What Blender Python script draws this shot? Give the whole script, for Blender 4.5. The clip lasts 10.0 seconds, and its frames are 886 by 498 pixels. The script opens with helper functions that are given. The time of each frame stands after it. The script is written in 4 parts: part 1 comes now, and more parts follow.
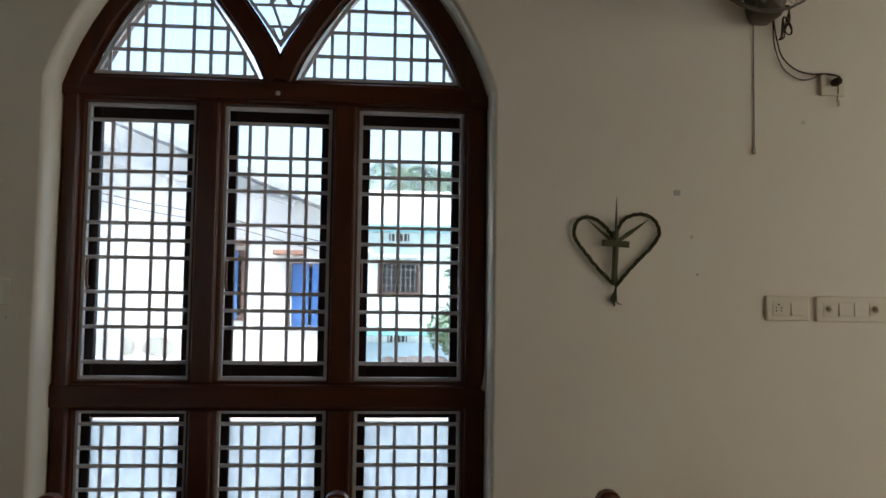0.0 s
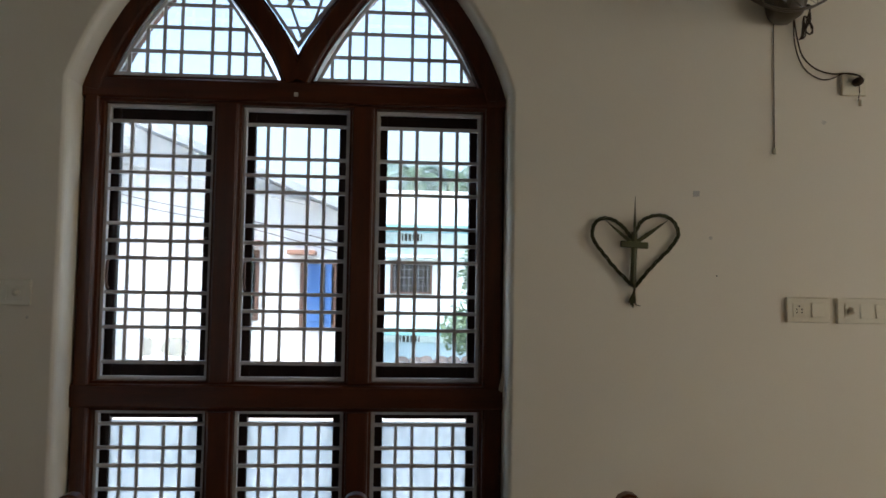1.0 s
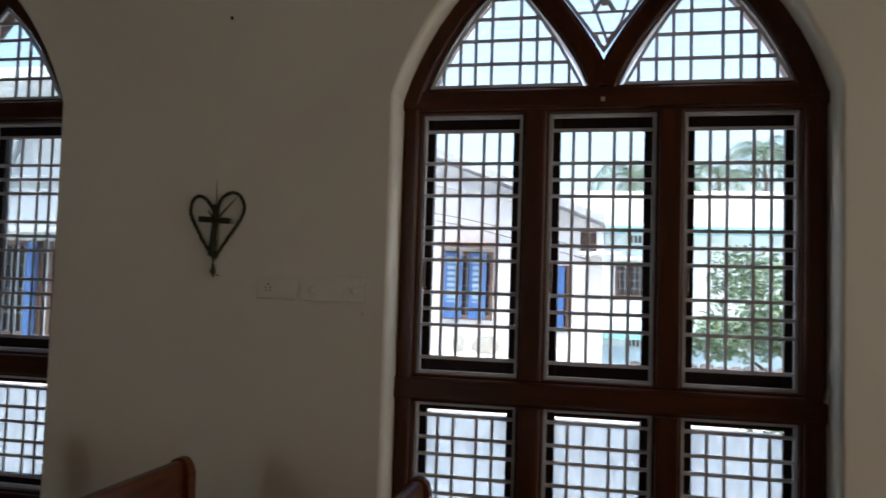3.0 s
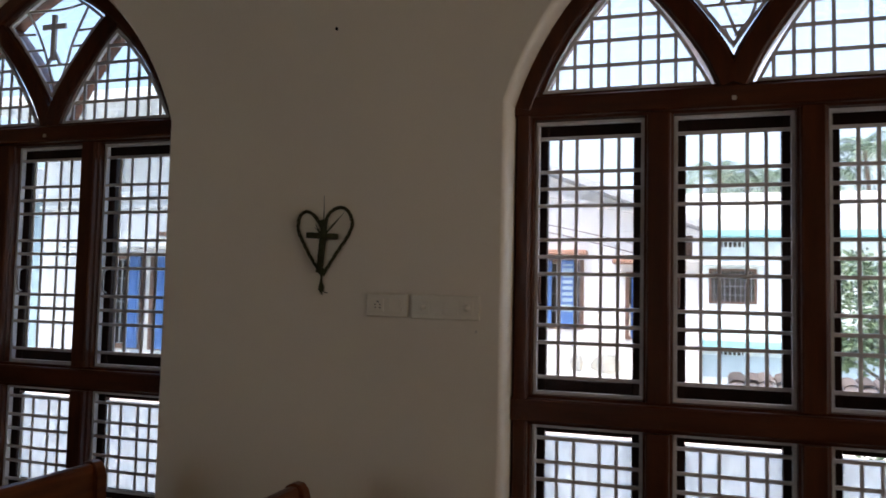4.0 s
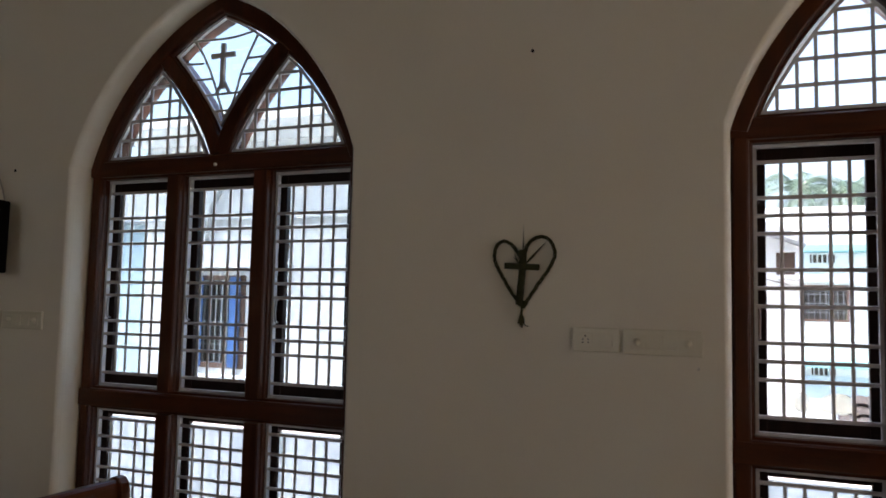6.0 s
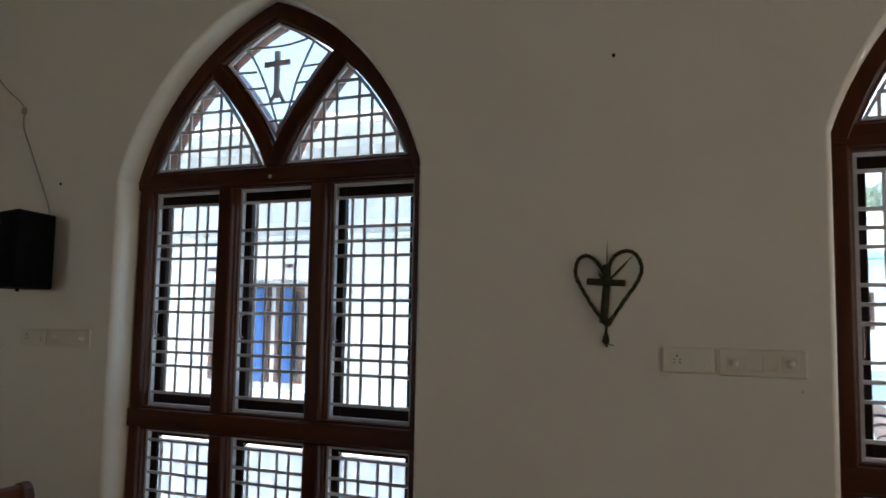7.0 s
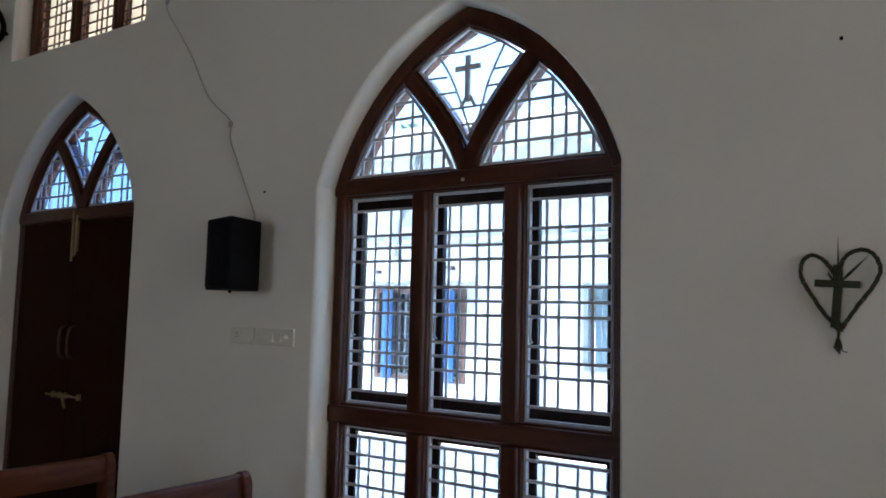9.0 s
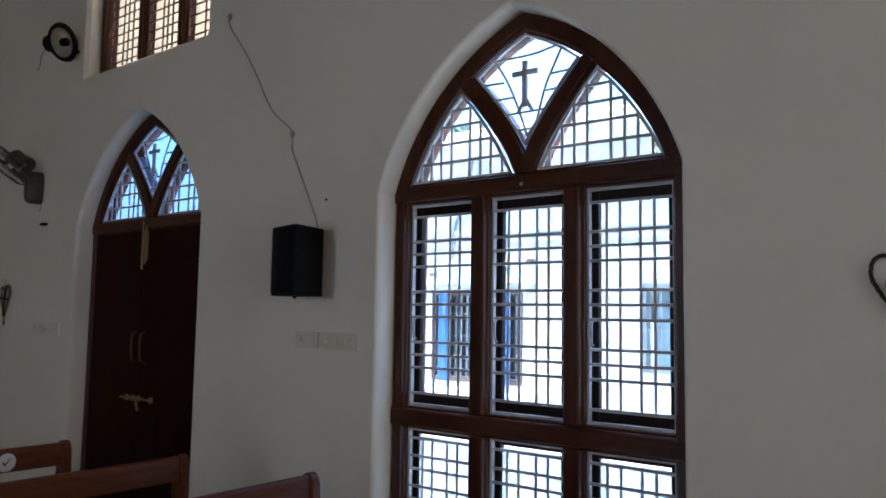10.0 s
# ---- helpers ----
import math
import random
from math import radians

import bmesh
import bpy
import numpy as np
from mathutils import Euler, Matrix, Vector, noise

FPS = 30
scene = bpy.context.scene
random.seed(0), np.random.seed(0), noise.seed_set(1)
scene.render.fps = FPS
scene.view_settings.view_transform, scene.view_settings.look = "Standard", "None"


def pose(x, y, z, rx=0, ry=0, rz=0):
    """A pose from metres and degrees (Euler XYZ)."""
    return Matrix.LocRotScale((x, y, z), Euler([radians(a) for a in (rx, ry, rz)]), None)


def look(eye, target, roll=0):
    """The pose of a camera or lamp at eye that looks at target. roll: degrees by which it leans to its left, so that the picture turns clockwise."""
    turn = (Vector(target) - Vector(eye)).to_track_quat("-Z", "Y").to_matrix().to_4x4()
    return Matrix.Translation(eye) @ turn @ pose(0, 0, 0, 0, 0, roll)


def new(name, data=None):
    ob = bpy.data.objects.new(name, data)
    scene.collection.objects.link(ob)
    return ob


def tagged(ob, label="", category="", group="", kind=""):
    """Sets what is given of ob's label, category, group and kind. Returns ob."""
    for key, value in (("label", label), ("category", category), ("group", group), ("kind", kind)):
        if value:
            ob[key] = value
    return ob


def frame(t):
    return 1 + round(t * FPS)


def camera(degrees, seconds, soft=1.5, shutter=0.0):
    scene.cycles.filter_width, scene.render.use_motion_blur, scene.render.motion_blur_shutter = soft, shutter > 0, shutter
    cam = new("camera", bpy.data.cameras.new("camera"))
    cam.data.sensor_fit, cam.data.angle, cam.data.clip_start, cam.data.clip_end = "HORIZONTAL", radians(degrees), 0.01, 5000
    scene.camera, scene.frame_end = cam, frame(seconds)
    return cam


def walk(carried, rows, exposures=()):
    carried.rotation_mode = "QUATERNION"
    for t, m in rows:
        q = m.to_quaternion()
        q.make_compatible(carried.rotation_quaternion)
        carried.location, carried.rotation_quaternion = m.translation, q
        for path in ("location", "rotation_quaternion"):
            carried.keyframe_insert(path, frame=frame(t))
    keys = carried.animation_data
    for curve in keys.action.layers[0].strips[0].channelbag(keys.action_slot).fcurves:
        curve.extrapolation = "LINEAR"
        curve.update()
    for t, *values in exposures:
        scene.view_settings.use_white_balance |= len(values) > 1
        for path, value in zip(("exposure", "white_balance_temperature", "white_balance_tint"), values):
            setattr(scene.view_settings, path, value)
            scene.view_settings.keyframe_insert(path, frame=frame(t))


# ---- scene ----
cam = camera(60.2, 10.0, 1.6, 0.35)
PATH = [
    (0, (0.06, -0.107, 1.394), (0.218, 1.883, 1.512), 0.8),
    (0.5, (0.044, -0.105, 1.401), (0.197, 1.886, 1.516), 0.9),
    (1, (0.04, -0.103, 1.398), (0.167, 1.89, 1.515), 0.9),
    (1.5, (-0.027, -0.103, 1.399), (0.02, 1.893, 1.509), 1.1),
    (2, (-0.124, -0.121, 1.392), (-0.194, 1.875, 1.502), 1.4),
    (2.5, (-0.211, -0.146, 1.397), (-0.458, 1.836, 1.495), 1.7),
    (3, (-0.297, -0.16, 1.392), (-0.716, 1.793, 1.501), 1.8),
    (4.3, (-0.515, -0.04, 1.441), (-1.167, 1.846, 1.562), 1.2),
    (4.5, (-0.571, -0.056, 1.455), (-1.238, 1.826, 1.576), 1.2),
    (5, (-0.728, -0.097, 1.475), (-1.434, 1.77, 1.604), 1.2),
    (5.5, (-0.846, -0.133, 1.464), (-1.594, 1.715, 1.608), 1.3),
    (7, (-1.252, -0.09, 1.506), (-2.033, 1.742, 1.684), 1.0),
    (7.5, (-1.328, -0.133, 1.505), (-2.192, 1.662, 1.69), 1.1),
    (8, (-1.378, -0.152, 1.499), (-2.359, 1.581, 1.684), 1.2),
    (8.5, (-1.411, -0.154, 1.507), (-2.449, 1.546, 1.686), 1.2),
    (9, (-1.447, -0.167, 1.504), (-2.559, 1.486, 1.678), 1.4),
    (9.5, (-1.461, -0.187, 1.513), (-2.63, 1.427, 1.684), 1.2),
    (10, (-1.448, -0.221, 1.514), (-2.672, 1.352, 1.689), 0.9),
]
EXPOSURES = [
    (0.0, 2.34, 6550, 16), (2.2, 2.32, 6550, 18), (3.2, 2.26, 6850, 22), (4.5, 2.40, 7150, 29), (5.7, 2.55, 7100, 27),
    (6.8, 2.68, 6750, 21), (7.5, 3.04, 6400, 20), (8.5, 3.30, 5700, 19), (10.0, 3.33, 5650, 22),
]
walk(cam, [(t, look(eye, target, roll)) for t, eye, target, roll in PATH], EXPOSURES)

SKY, SUN = 0.15, 1.1
EAST_LAMP, SOUTH_LAMP = 10.6, 3.9
ROOM_Y0 = -5.5

# ---- world and light ----
world = bpy.data.worlds.new("sky")
scene.world = world
world.use_nodes = True
wn = world.node_tree.nodes
sky = wn.new("ShaderNodeTexSky")
sky.sky_type = "NISHITA"
sky.sun_disc = False
sky.sun_elevation = radians(74)
sky.sun_rotation = radians(-167.5)
sky.air_density, sky.dust_density, sky.ozone_density = 1.2, 6.0, 1.3
haze = wn.new("ShaderNodeHueSaturation")
haze.inputs["Saturation"].default_value = 1.05
world.node_tree.links.new(sky.outputs["Color"], haze.inputs["Color"])
world.node_tree.links.new(haze.outputs["Color"], wn["Background"].inputs["Color"])
wn["Background"].inputs["Strength"].default_value = SKY

sun = new("sun", bpy.data.lights.new("sun", "SUN"))
sun.data.energy, sun.data.angle, sun.data.color = SUN, radians(14), (1.0, 0.96, 0.90)
sun.matrix_world = look((0, 0, 0), (0.06, 0.27, -0.96))


def fill_lamp(x, power, width=1.3, height=2.0, z=1.7, color=(1.0, 0.96, 0.9)):
    """An added area lamp for an unseen opening, filling the room from a side."""
    lamp = bpy.data.lights.new("fill_lamp", "AREA")
    lamp.shape, lamp.size, lamp.size_y, lamp.energy, lamp.color = "RECTANGLE", width, height, power, color
    ob = new("fill_lamp", lamp)
    ob.matrix_world = look((x, ROOM_Y0 - 0.05, z), (x, ROOM_Y0 + 2, z - 1.9))
    return ob


# ---- materials ----
def material(name, base, rough=0.6, metal=0.0, vary=0.12, scale=6.0, bump=0.1, fine=90.0, stretch=(1, 1, 1), dark=None, coat=0.0, obj_random=0.0, spec=0.25):
    m = bpy.data.materials.new(name)
    m.use_nodes = True
    nt = m.node_tree
    bsdf = nt.nodes["Principled BSDF"]
    bsdf.inputs["Roughness"].default_value, bsdf.inputs["Metallic"].default_value = rough, metal
    if rough > 0.3 and (base[0] < 0.07 or (base[0] < 0.16 and base[2] < 0.02)):
        bsdf.inputs["Specular IOR Level"].default_value = spec
    if coat:
        bsdf.inputs["Coat Weight"].default_value, bsdf.inputs["Coat Roughness"].default_value = coat, 0.12
    co = nt.nodes.new("ShaderNodeTexCoord")
    mp = nt.nodes.new("ShaderNodeMapping")
    mp.inputs["Scale"].default_value = stretch
    nt.links.new(co.outputs["Object"], mp.inputs["Vector"])
    big, small = nt.nodes.new("ShaderNodeTexNoise"), nt.nodes.new("ShaderNodeTexNoise")
    big.inputs["Scale"].default_value, big.inputs["Detail"].default_value = scale, 6
    small.inputs["Scale"].default_value, small.inputs["Detail"].default_value = fine, 4
    for n in (big, small):
        nt.links.new(mp.outputs["Vector"], n.inputs["Vector"])
    ramp = nt.nodes.new("ShaderNodeValToRGB")
    lo = dark or tuple(c * (1 - vary) for c in base)
    hi = tuple(min(1, c * (1 + vary * 0.7)) for c in base)
    ramp.color_ramp.elements[0].position, ramp.color_ramp.elements[1].position = 0.3, 0.7
    ramp.color_ramp.elements[0].color, ramp.color_ramp.elements[1].color = (*lo, 1), (*hi, 1)
    mix = nt.nodes.new("ShaderNodeMath")
    mix.operation = "MULTIPLY_ADD"
    mix.inputs[1].default_value = 0.3
    nt.links.new(small.outputs["Fac"], mix.inputs[0])
    sc = nt.nodes.new("ShaderNodeMath")
    sc.operation = "MULTIPLY"
    sc.inputs[1].default_value = 0.7
    nt.links.new(big.outputs["Fac"], sc.inputs[0])
    nt.links.new(sc.outputs[0], mix.inputs[2])
    nt.links.new(mix.outputs[0], ramp.inputs["Fac"])
    color = ramp.outputs["Color"]
    if obj_random:
        info = nt.nodes.new("ShaderNodeObjectInfo")
        hs = nt.nodes.new("ShaderNodeHueSaturation")
        mr = nt.nodes.new("ShaderNodeMapRange")
        mr.inputs["To Min"].default_value, mr.inputs["To Max"].default_value = 1 - obj_random, 1 + obj_random
        nt.links.new(info.outputs["Random"], mr.inputs["Value"])
        nt.links.new(mr.outputs[0], hs.inputs["Value"])
        nt.links.new(color, hs.inputs["Color"])
        color = hs.outputs["Color"]
    nt.links.new(color, bsdf.inputs["Base Color"])
    rr = nt.nodes.new("ShaderNodeMapRange")
    rr.inputs["To Min"].default_value, rr.inputs["To Max"].default_value = max(0.04, rough - 0.1), min(1, rough + 0.1)
    nt.links.new(big.outputs["Fac"], rr.inputs["Value"])
    nt.links.new(rr.outputs[0], bsdf.inputs["Roughness"])
    if bump:
        b = nt.nodes.new("ShaderNodeBump")
        b.inputs["Strength"].default_value, b.inputs["Distance"].default_value = bump, 0.004
        nt.links.new(mix.outputs[0], b.inputs["Height"])
        nt.links.new(b.outputs["Normal"], bsdf.inputs["Normal"])
    return m


def glass_material(name, tint, gloss=0.07):
    m = bpy.data.materials.new(name)
    m.use_nodes = True
    nt = m.node_tree
    nt.nodes.remove(nt.nodes["Principled BSDF"])
    tr, gl, mx = nt.nodes.new("ShaderNodeBsdfTransparent"), nt.nodes.new("ShaderNodeBsdfGlossy"), nt.nodes.new("ShaderNodeMixShader")
    tr.inputs["Color"].default_value = (*tint, 1)
    gl.inputs["Roughness"].default_value = 0.02
    mx.inputs["Fac"].default_value = gloss
    nt.links.new(tr.outputs[0], mx.inputs[1])
    nt.links.new(gl.outputs[0], mx.inputs[2])
    nt.links.new(mx.outputs[0], nt.nodes["Material Output"].inputs["Surface"])
    return m


def frosted_material(name, tint, clear=0.15, gloss=0.08):
    """Rolled, milky glass: it passes light but no picture."""
    m = bpy.data.materials.new(name)
    m.use_nodes = True
    nt = m.node_tree
    nt.nodes.remove(nt.nodes["Principled BSDF"])
    tl, tr, gl = nt.nodes.new("ShaderNodeBsdfTranslucent"), nt.nodes.new("ShaderNodeBsdfTransparent"), nt.nodes.new("ShaderNodeBsdfGlossy")
    tl.inputs["Color"].default_value = (*tint, 1)
    gl.inputs["Roughness"].default_value = 0.02
    m1, m2 = nt.nodes.new("ShaderNodeMixShader"), nt.nodes.new("ShaderNodeMixShader")
    m1.inputs["Fac"].default_value, m2.inputs["Fac"].default_value = clear, gloss
    co, mp, no, ramp = nt.nodes.new("ShaderNodeTexCoord"), nt.nodes.new("ShaderNodeMapping"), nt.nodes.new("ShaderNodeTexNoise"), nt.nodes.new("ShaderNodeValToRGB")
    mp.inputs["Scale"].default_value = (20, 1, 6)
    no.inputs["Scale"].default_value, no.inputs["Detail"].default_value = 1.6, 3
    ramp.color_ramp.elements[0].position, ramp.color_ramp.elements[1].position = 0.36, 0.62
    ramp.color_ramp.elements[0].color = (*[c * 0.93 for c in tint], 1)
    ramp.color_ramp.elements[1].color = (*[c * 1.04 for c in tint], 1)
    nt.links.new(co.outputs["Object"], mp.inputs["Vector"])
    nt.links.new(mp.outputs["Vector"], no.inputs["Vector"])
    nt.links.new(no.outputs["Fac"], ramp.inputs["Fac"])
    nt.links.new(ramp.outputs["Color"], tl.inputs["Color"])
    nt.links.new(tl.outputs[0], m1.inputs[1])
    nt.links.new(tr.outputs[0], m1.inputs[2])
    nt.links.new(m1.outputs[0], m2.inputs[1])
    nt.links.new(gl.outputs[0], m2.inputs[2])
    nt.links.new(m2.outputs[0], nt.nodes["Material Output"].inputs["Surface"])
    return m


WALL = material("cream_wall_paint", (0.78, 0.71, 0.575), 0.62, vary=0.05, scale=1.3, bump=0.12, fine=160)
# Out of view; dark so that little light bounces onto the upper walls.
CEIL = material("dark_low_bounce_ceiling", (0.12, 0.09, 0.065), 0.8, vary=0.05, scale=1.0, bump=0.08)
FLOOR = material("polished_floor", (0.58, 0.54, 0.47), 0.25, vary=0.25, scale=3, bump=0.02)
WOOD = material("varnished_dark_wood", (0.066, 0.0150, 0.0032), 0.36, vary=0.45, scale=3.5, bump=0.12, fine=38, stretch=(9, 9, 0.9), coat=0.06)
WOODH = material("varnished_dark_wood_lying", (0.066, 0.0150, 0.0032), 0.36, vary=0.45, scale=3.5, bump=0.12, fine=38, stretch=(0.9, 9, 9), coat=0.06)
DOORWOOD = material("stained_door_wood", (0.022, 0.0048, 0.0011), 0.5, spec=0.04, vary=0.4, scale=3, bump=0.12, fine=30, stretch=(9, 9, 0.8))
PEWWOOD = material("polished_pew_wood", (0.128, 0.032, 0.0075), 0.33, vary=0.45, scale=4, bump=0.08, fine=40, stretch=(9, 0.8, 9), coat=0.12)
GRILLE = material("grey_grille_paint", (0.56, 0.55, 0.55), 0.5, vary=0.15, scale=14, bump=0.08)
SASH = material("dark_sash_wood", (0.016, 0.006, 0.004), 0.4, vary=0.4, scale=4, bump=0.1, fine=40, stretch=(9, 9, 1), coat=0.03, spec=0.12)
GLASS = glass_material("clear_glass", (0.87, 0.95, 0.97), 0.11)
# Darker copy of the clear glass; its tint dims the second window's view.
DIMGLASS = glass_material("dimming_tint_glass", (0.73, 0.85, 0.89), 0.12)
# Blue tint put in for reflections on the panes above the door.
REFLECTGLASS = glass_material("blue_reflection_tint_glass", (0.44, 0.59, 0.76), 0.15)
FROST = frosted_material("milky_glass", (0.68, 0.79, 0.81), 0.12, 0.20)
CREAMGLASS = frosted_material("cream_glass", (0.62, 0.54, 0.39), 0.03, 0.05)
BRASS = material("worn_brass", (0.30, 0.21, 0.10), 0.5, metal=1.0, vary=0.2, scale=20, bump=0.05)
BRONZE = material("dark_bronze", (0.10, 0.06, 0.035), 0.4, metal=1.0, vary=0.2, scale=20, bump=0.05)
PLATE = material("ivory_plastic", (0.70, 0.64, 0.49), 0.32, vary=0.04, scale=20, bump=0.01)
DARK = material("dark_plastic", (0.003, 0.003, 0.0035), 0.6, spec=0.1, vary=0.2, scale=30, bump=0.05)
CLOTH = material("black_speaker_cloth", (0.003, 0.003, 0.005), 0.7, spec=0.1, vary=0.3, scale=60, bump=0.3, fine=400)
CABLE = material("grey_brown_cable", (0.40, 0.35, 0.29), 0.6, vary=0.2, scale=40, bump=0.05)
CORD = material("brown_cord", (0.045, 0.03, 0.02), 0.7, vary=0.2, scale=40, bump=0.05)
PALM = material("dried_palm_leaf", (0.045, 0.05, 0.018), 0.65, vary=0.5, scale=40, bump=0.4, fine=200)
PALMG = material("green_palm_leaf", (0.072, 0.075, 0.022), 0.6, vary=0.35, scale=30, bump=0.3, fine=200)
FANBODY = material("fan_plastic", (0.075, 0.058, 0.036), 0.4, vary=0.1, scale=20, bump=0.03)
WHITE = material("white_paper", (0.75, 0.75, 0.74), 0.7, vary=0.04, scale=20, bump=0.02)
RED = material("red_ink", (0.35, 0.02, 0.02), 0.6, vary=0.1)
TAPE = material("grey_tape", (0.47, 0.44, 0.38), 0.6, vary=0.15, scale=60, bump=0.05)
STAIN = material("brown_scuff", (0.60, 0.55, 0.46), 0.8, vary=0.3, scale=60, bump=0.1)
HOUSEW = material("limewashed_wall", (0.84, 0.84, 0.83), 0.85, vary=0.07, scale=0.9, bump=0.2, fine=14)
HOUSET = material("mint_wall", (0.78, 0.86, 0.85), 0.85, vary=0.07, scale=0.8, bump=0.2, fine=14)
HOUSEB = material("pale_blue_wall", (0.42, 0.56, 0.62), 0.85, vary=0.08, scale=0.8, bump=0.2, fine=14)
TEAL = material("teal_band_paint", (0.22, 0.50, 0.54), 0.7, vary=0.12, scale=2)
ROOFGREY = material("grey_roof_sheet", (0.40, 0.42, 0.44), 0.7, vary=0.15, scale=2, bump=0.2)
BLUE = material("blue_shutter_paint", (0.065, 0.17, 0.42), 0.5, vary=0.2, scale=3, bump=0.1)
BROWN = material("brown_frame_paint", (0.16, 0.085, 0.06), 0.6, vary=0.2, scale=6)
LINTEL = material("terracotta_paint", (0.38, 0.20, 0.14), 0.8, vary=0.2, scale=5)
# Shade put into colour: dark sheets behind window bars and vent slats.
PAINTED_SHADE = material("painted_shade", (0.06, 0.055, 0.05), 0.9, vary=0.3, scale=2)
TILE = material("weathered_roof_tile", (0.085, 0.07, 0.065), 0.9, vary=0.5, scale=9, bump=0.4, obj_random=0.35)
GROUND = material("dusty_ground", (0.40, 0.39, 0.37), 0.95, vary=0.2, scale=0.7, bump=0.4, fine=8)
BARK = material("bark", (0.14, 0.11, 0.085), 0.9, vary=0.3, scale=6, bump=0.6)
LEAF = material("leaf_green", (0.13, 0.22, 0.125), 0.55, vary=0.5, scale=3, bump=0.1)
FROND = material("frond_green", (0.08, 0.14, 0.09), 0.5, vary=0.4, scale=2, bump=0.1)
POUCH = frosted_material("cream_plastic_pouch", (0.92, 0.86, 0.72), 0.3, 0.04)
METALGREY = material("galvanised_steel", (0.4, 0.41, 0.42), 0.45, metal=0.8, vary=0.15, scale=15)


# ---- mesh helpers ----
def finish(name, bm, mat, parent=None, smooth=False):
    bmesh.ops.recalc_face_normals(bm, faces=bm.faces)
    me = bpy.data.meshes.new(name)
    bm.to_mesh(me)
    bm.free()
    for p in me.polygons:
        p.use_smooth = smooth
    me.materials.append(mat)
    ob = new(name, me)
    ob.parent = parent
    return ob


def part(name, bm, mat, parent, label="", smooth=False):
    ob = finish(name, bm, mat, parent, smooth)
    if label:
        ob["label"] = label
    return ob


def share(name, me, parent, loc=(0, 0, 0)):
    ob = new(name, me)
    ob.parent = parent
    ob.location = loc
    return ob


def thing(name, at, label, category, group="", kind="", rz=0.0):
    ob = new(name)
    ob.matrix_world = pose(*at, 0, 0, rz)
    ob.empty_display_size = 0.1
    return tagged(ob, label, category, group, kind)


def box(bm, x0, x1, y0, y1, z0, z1, bevel=0.0, seg=2):
    vs = [bm.verts.new((x, y, z)) for x in (x0, x1) for y in (y0, y1) for z in (z0, z1)]
    fs = [bm.faces.new([vs[i] for i in q]) for q in ((0, 1, 3, 2), (4, 6, 7, 5), (0, 4, 5, 1), (2, 3, 7, 6), (0, 2, 6, 4), (1, 5, 7, 3))]
    if bevel:
        es = list({e for f in fs for e in f.edges})
        bmesh.ops.bevel(bm, geom=es, offset=bevel, segments=seg, profile=0.5, affect="EDGES")
    return bm


def boxed(x0, x1, y0, y1, z0, z1, bevel=0.0, seg=2):
    return box(bmesh.new(), x0, x1, y0, y1, z0, z1, bevel, seg)


def loft(bm, rings, closed=True, caps=True):
    """Faces between rings of equally many points."""
    vr = [[bm.verts.new(p) for p in r] for r in rings]
    n = len(vr[0])
    for a, b in zip(vr, vr[1:]):
        for i in range(n if closed else n - 1):
            j = (i + 1) % n
            bm.faces.new((a[i], a[j], b[j], b[i]))
    if caps and closed:
        bm.faces.new(vr[0][::-1])
        bm.faces.new(vr[-1])
    return bm


def tube(bm, pts, radius, sides=6, taper=None):
    """A round rod along points."""
    pts = [Vector(p) for p in pts]
    rings = []
    for i, p in enumerate(pts):
        d = (pts[min(i + 1, len(pts) - 1)] - pts[max(i - 1, 0)]).normalized()
        u = d.cross(Vector((0, 1, 0.05)))
        if u.length < 1e-3:
            u = d.cross(Vector((1, 0, 0)))
        u.normalize()
        v = d.cross(u)
        r = radius * (taper(i / max(1, len(pts) - 1)) if taper else 1)
        rings.append([p + r * (math.cos(a) * u + math.sin(a) * v) for a in (2 * math.pi * k / sides for k in range(sides))])
    return loft(bm, rings)


def spline(pts, n=8, closed=False):
    """Catmull-Rom points through pts."""
    pts = [Vector(p) for p in pts]
    out = []
    m = len(pts)
    for i in range(m if closed else m - 1):
        g = lambda k: pts[k % m] if closed else pts[max(0, min(m - 1, k))]
        a, b, c, d = g(i - 1), g(i), g(i + 1), g(i + 2)
        for s in range(n):
            t = s / n
            out.append(0.5 * (2 * b + (c - a) * t + (2 * a - 5 * b + 4 * c - d) * t * t + (3 * b - a - 3 * c + d) * t ** 3))
    if not closed:
        out.append(pts[-1])
    return out


def prism(bm, poly, y0, y1):
    """A plate with the outline poly (x, z), from y0 to y1."""
    return loft(bm, [[(x, y0, z) for x, z in poly], [(x, y1, z) for x, z in poly]])


def disc_lathe(bm, profile, sides=20, axis="y", center=(0, 0, 0)):
    """A turned form: profile of (radius, along)."""
    cx, cy, cz = center
    rings = []
    for r, h in profile:
        ring = []
        for k in range(sides):
            a = 2 * math.pi * k / sides
            c, s = max(r, 1e-4) * math.cos(a), max(r, 1e-4) * math.sin(a)
            ring.append((cx + c, cy + h, cz + s) if axis == "y" else (cx + c, cy + s, cz + h))
        rings.append(ring)
    return loft(bm, rings)


# ---- the pointed arch ----
HW, SPRING, ARC_X, ARC_Z, ARC_R, OFF = 0.7665, 2.12, 0.393, 1.749, 1.2135, 0.0065


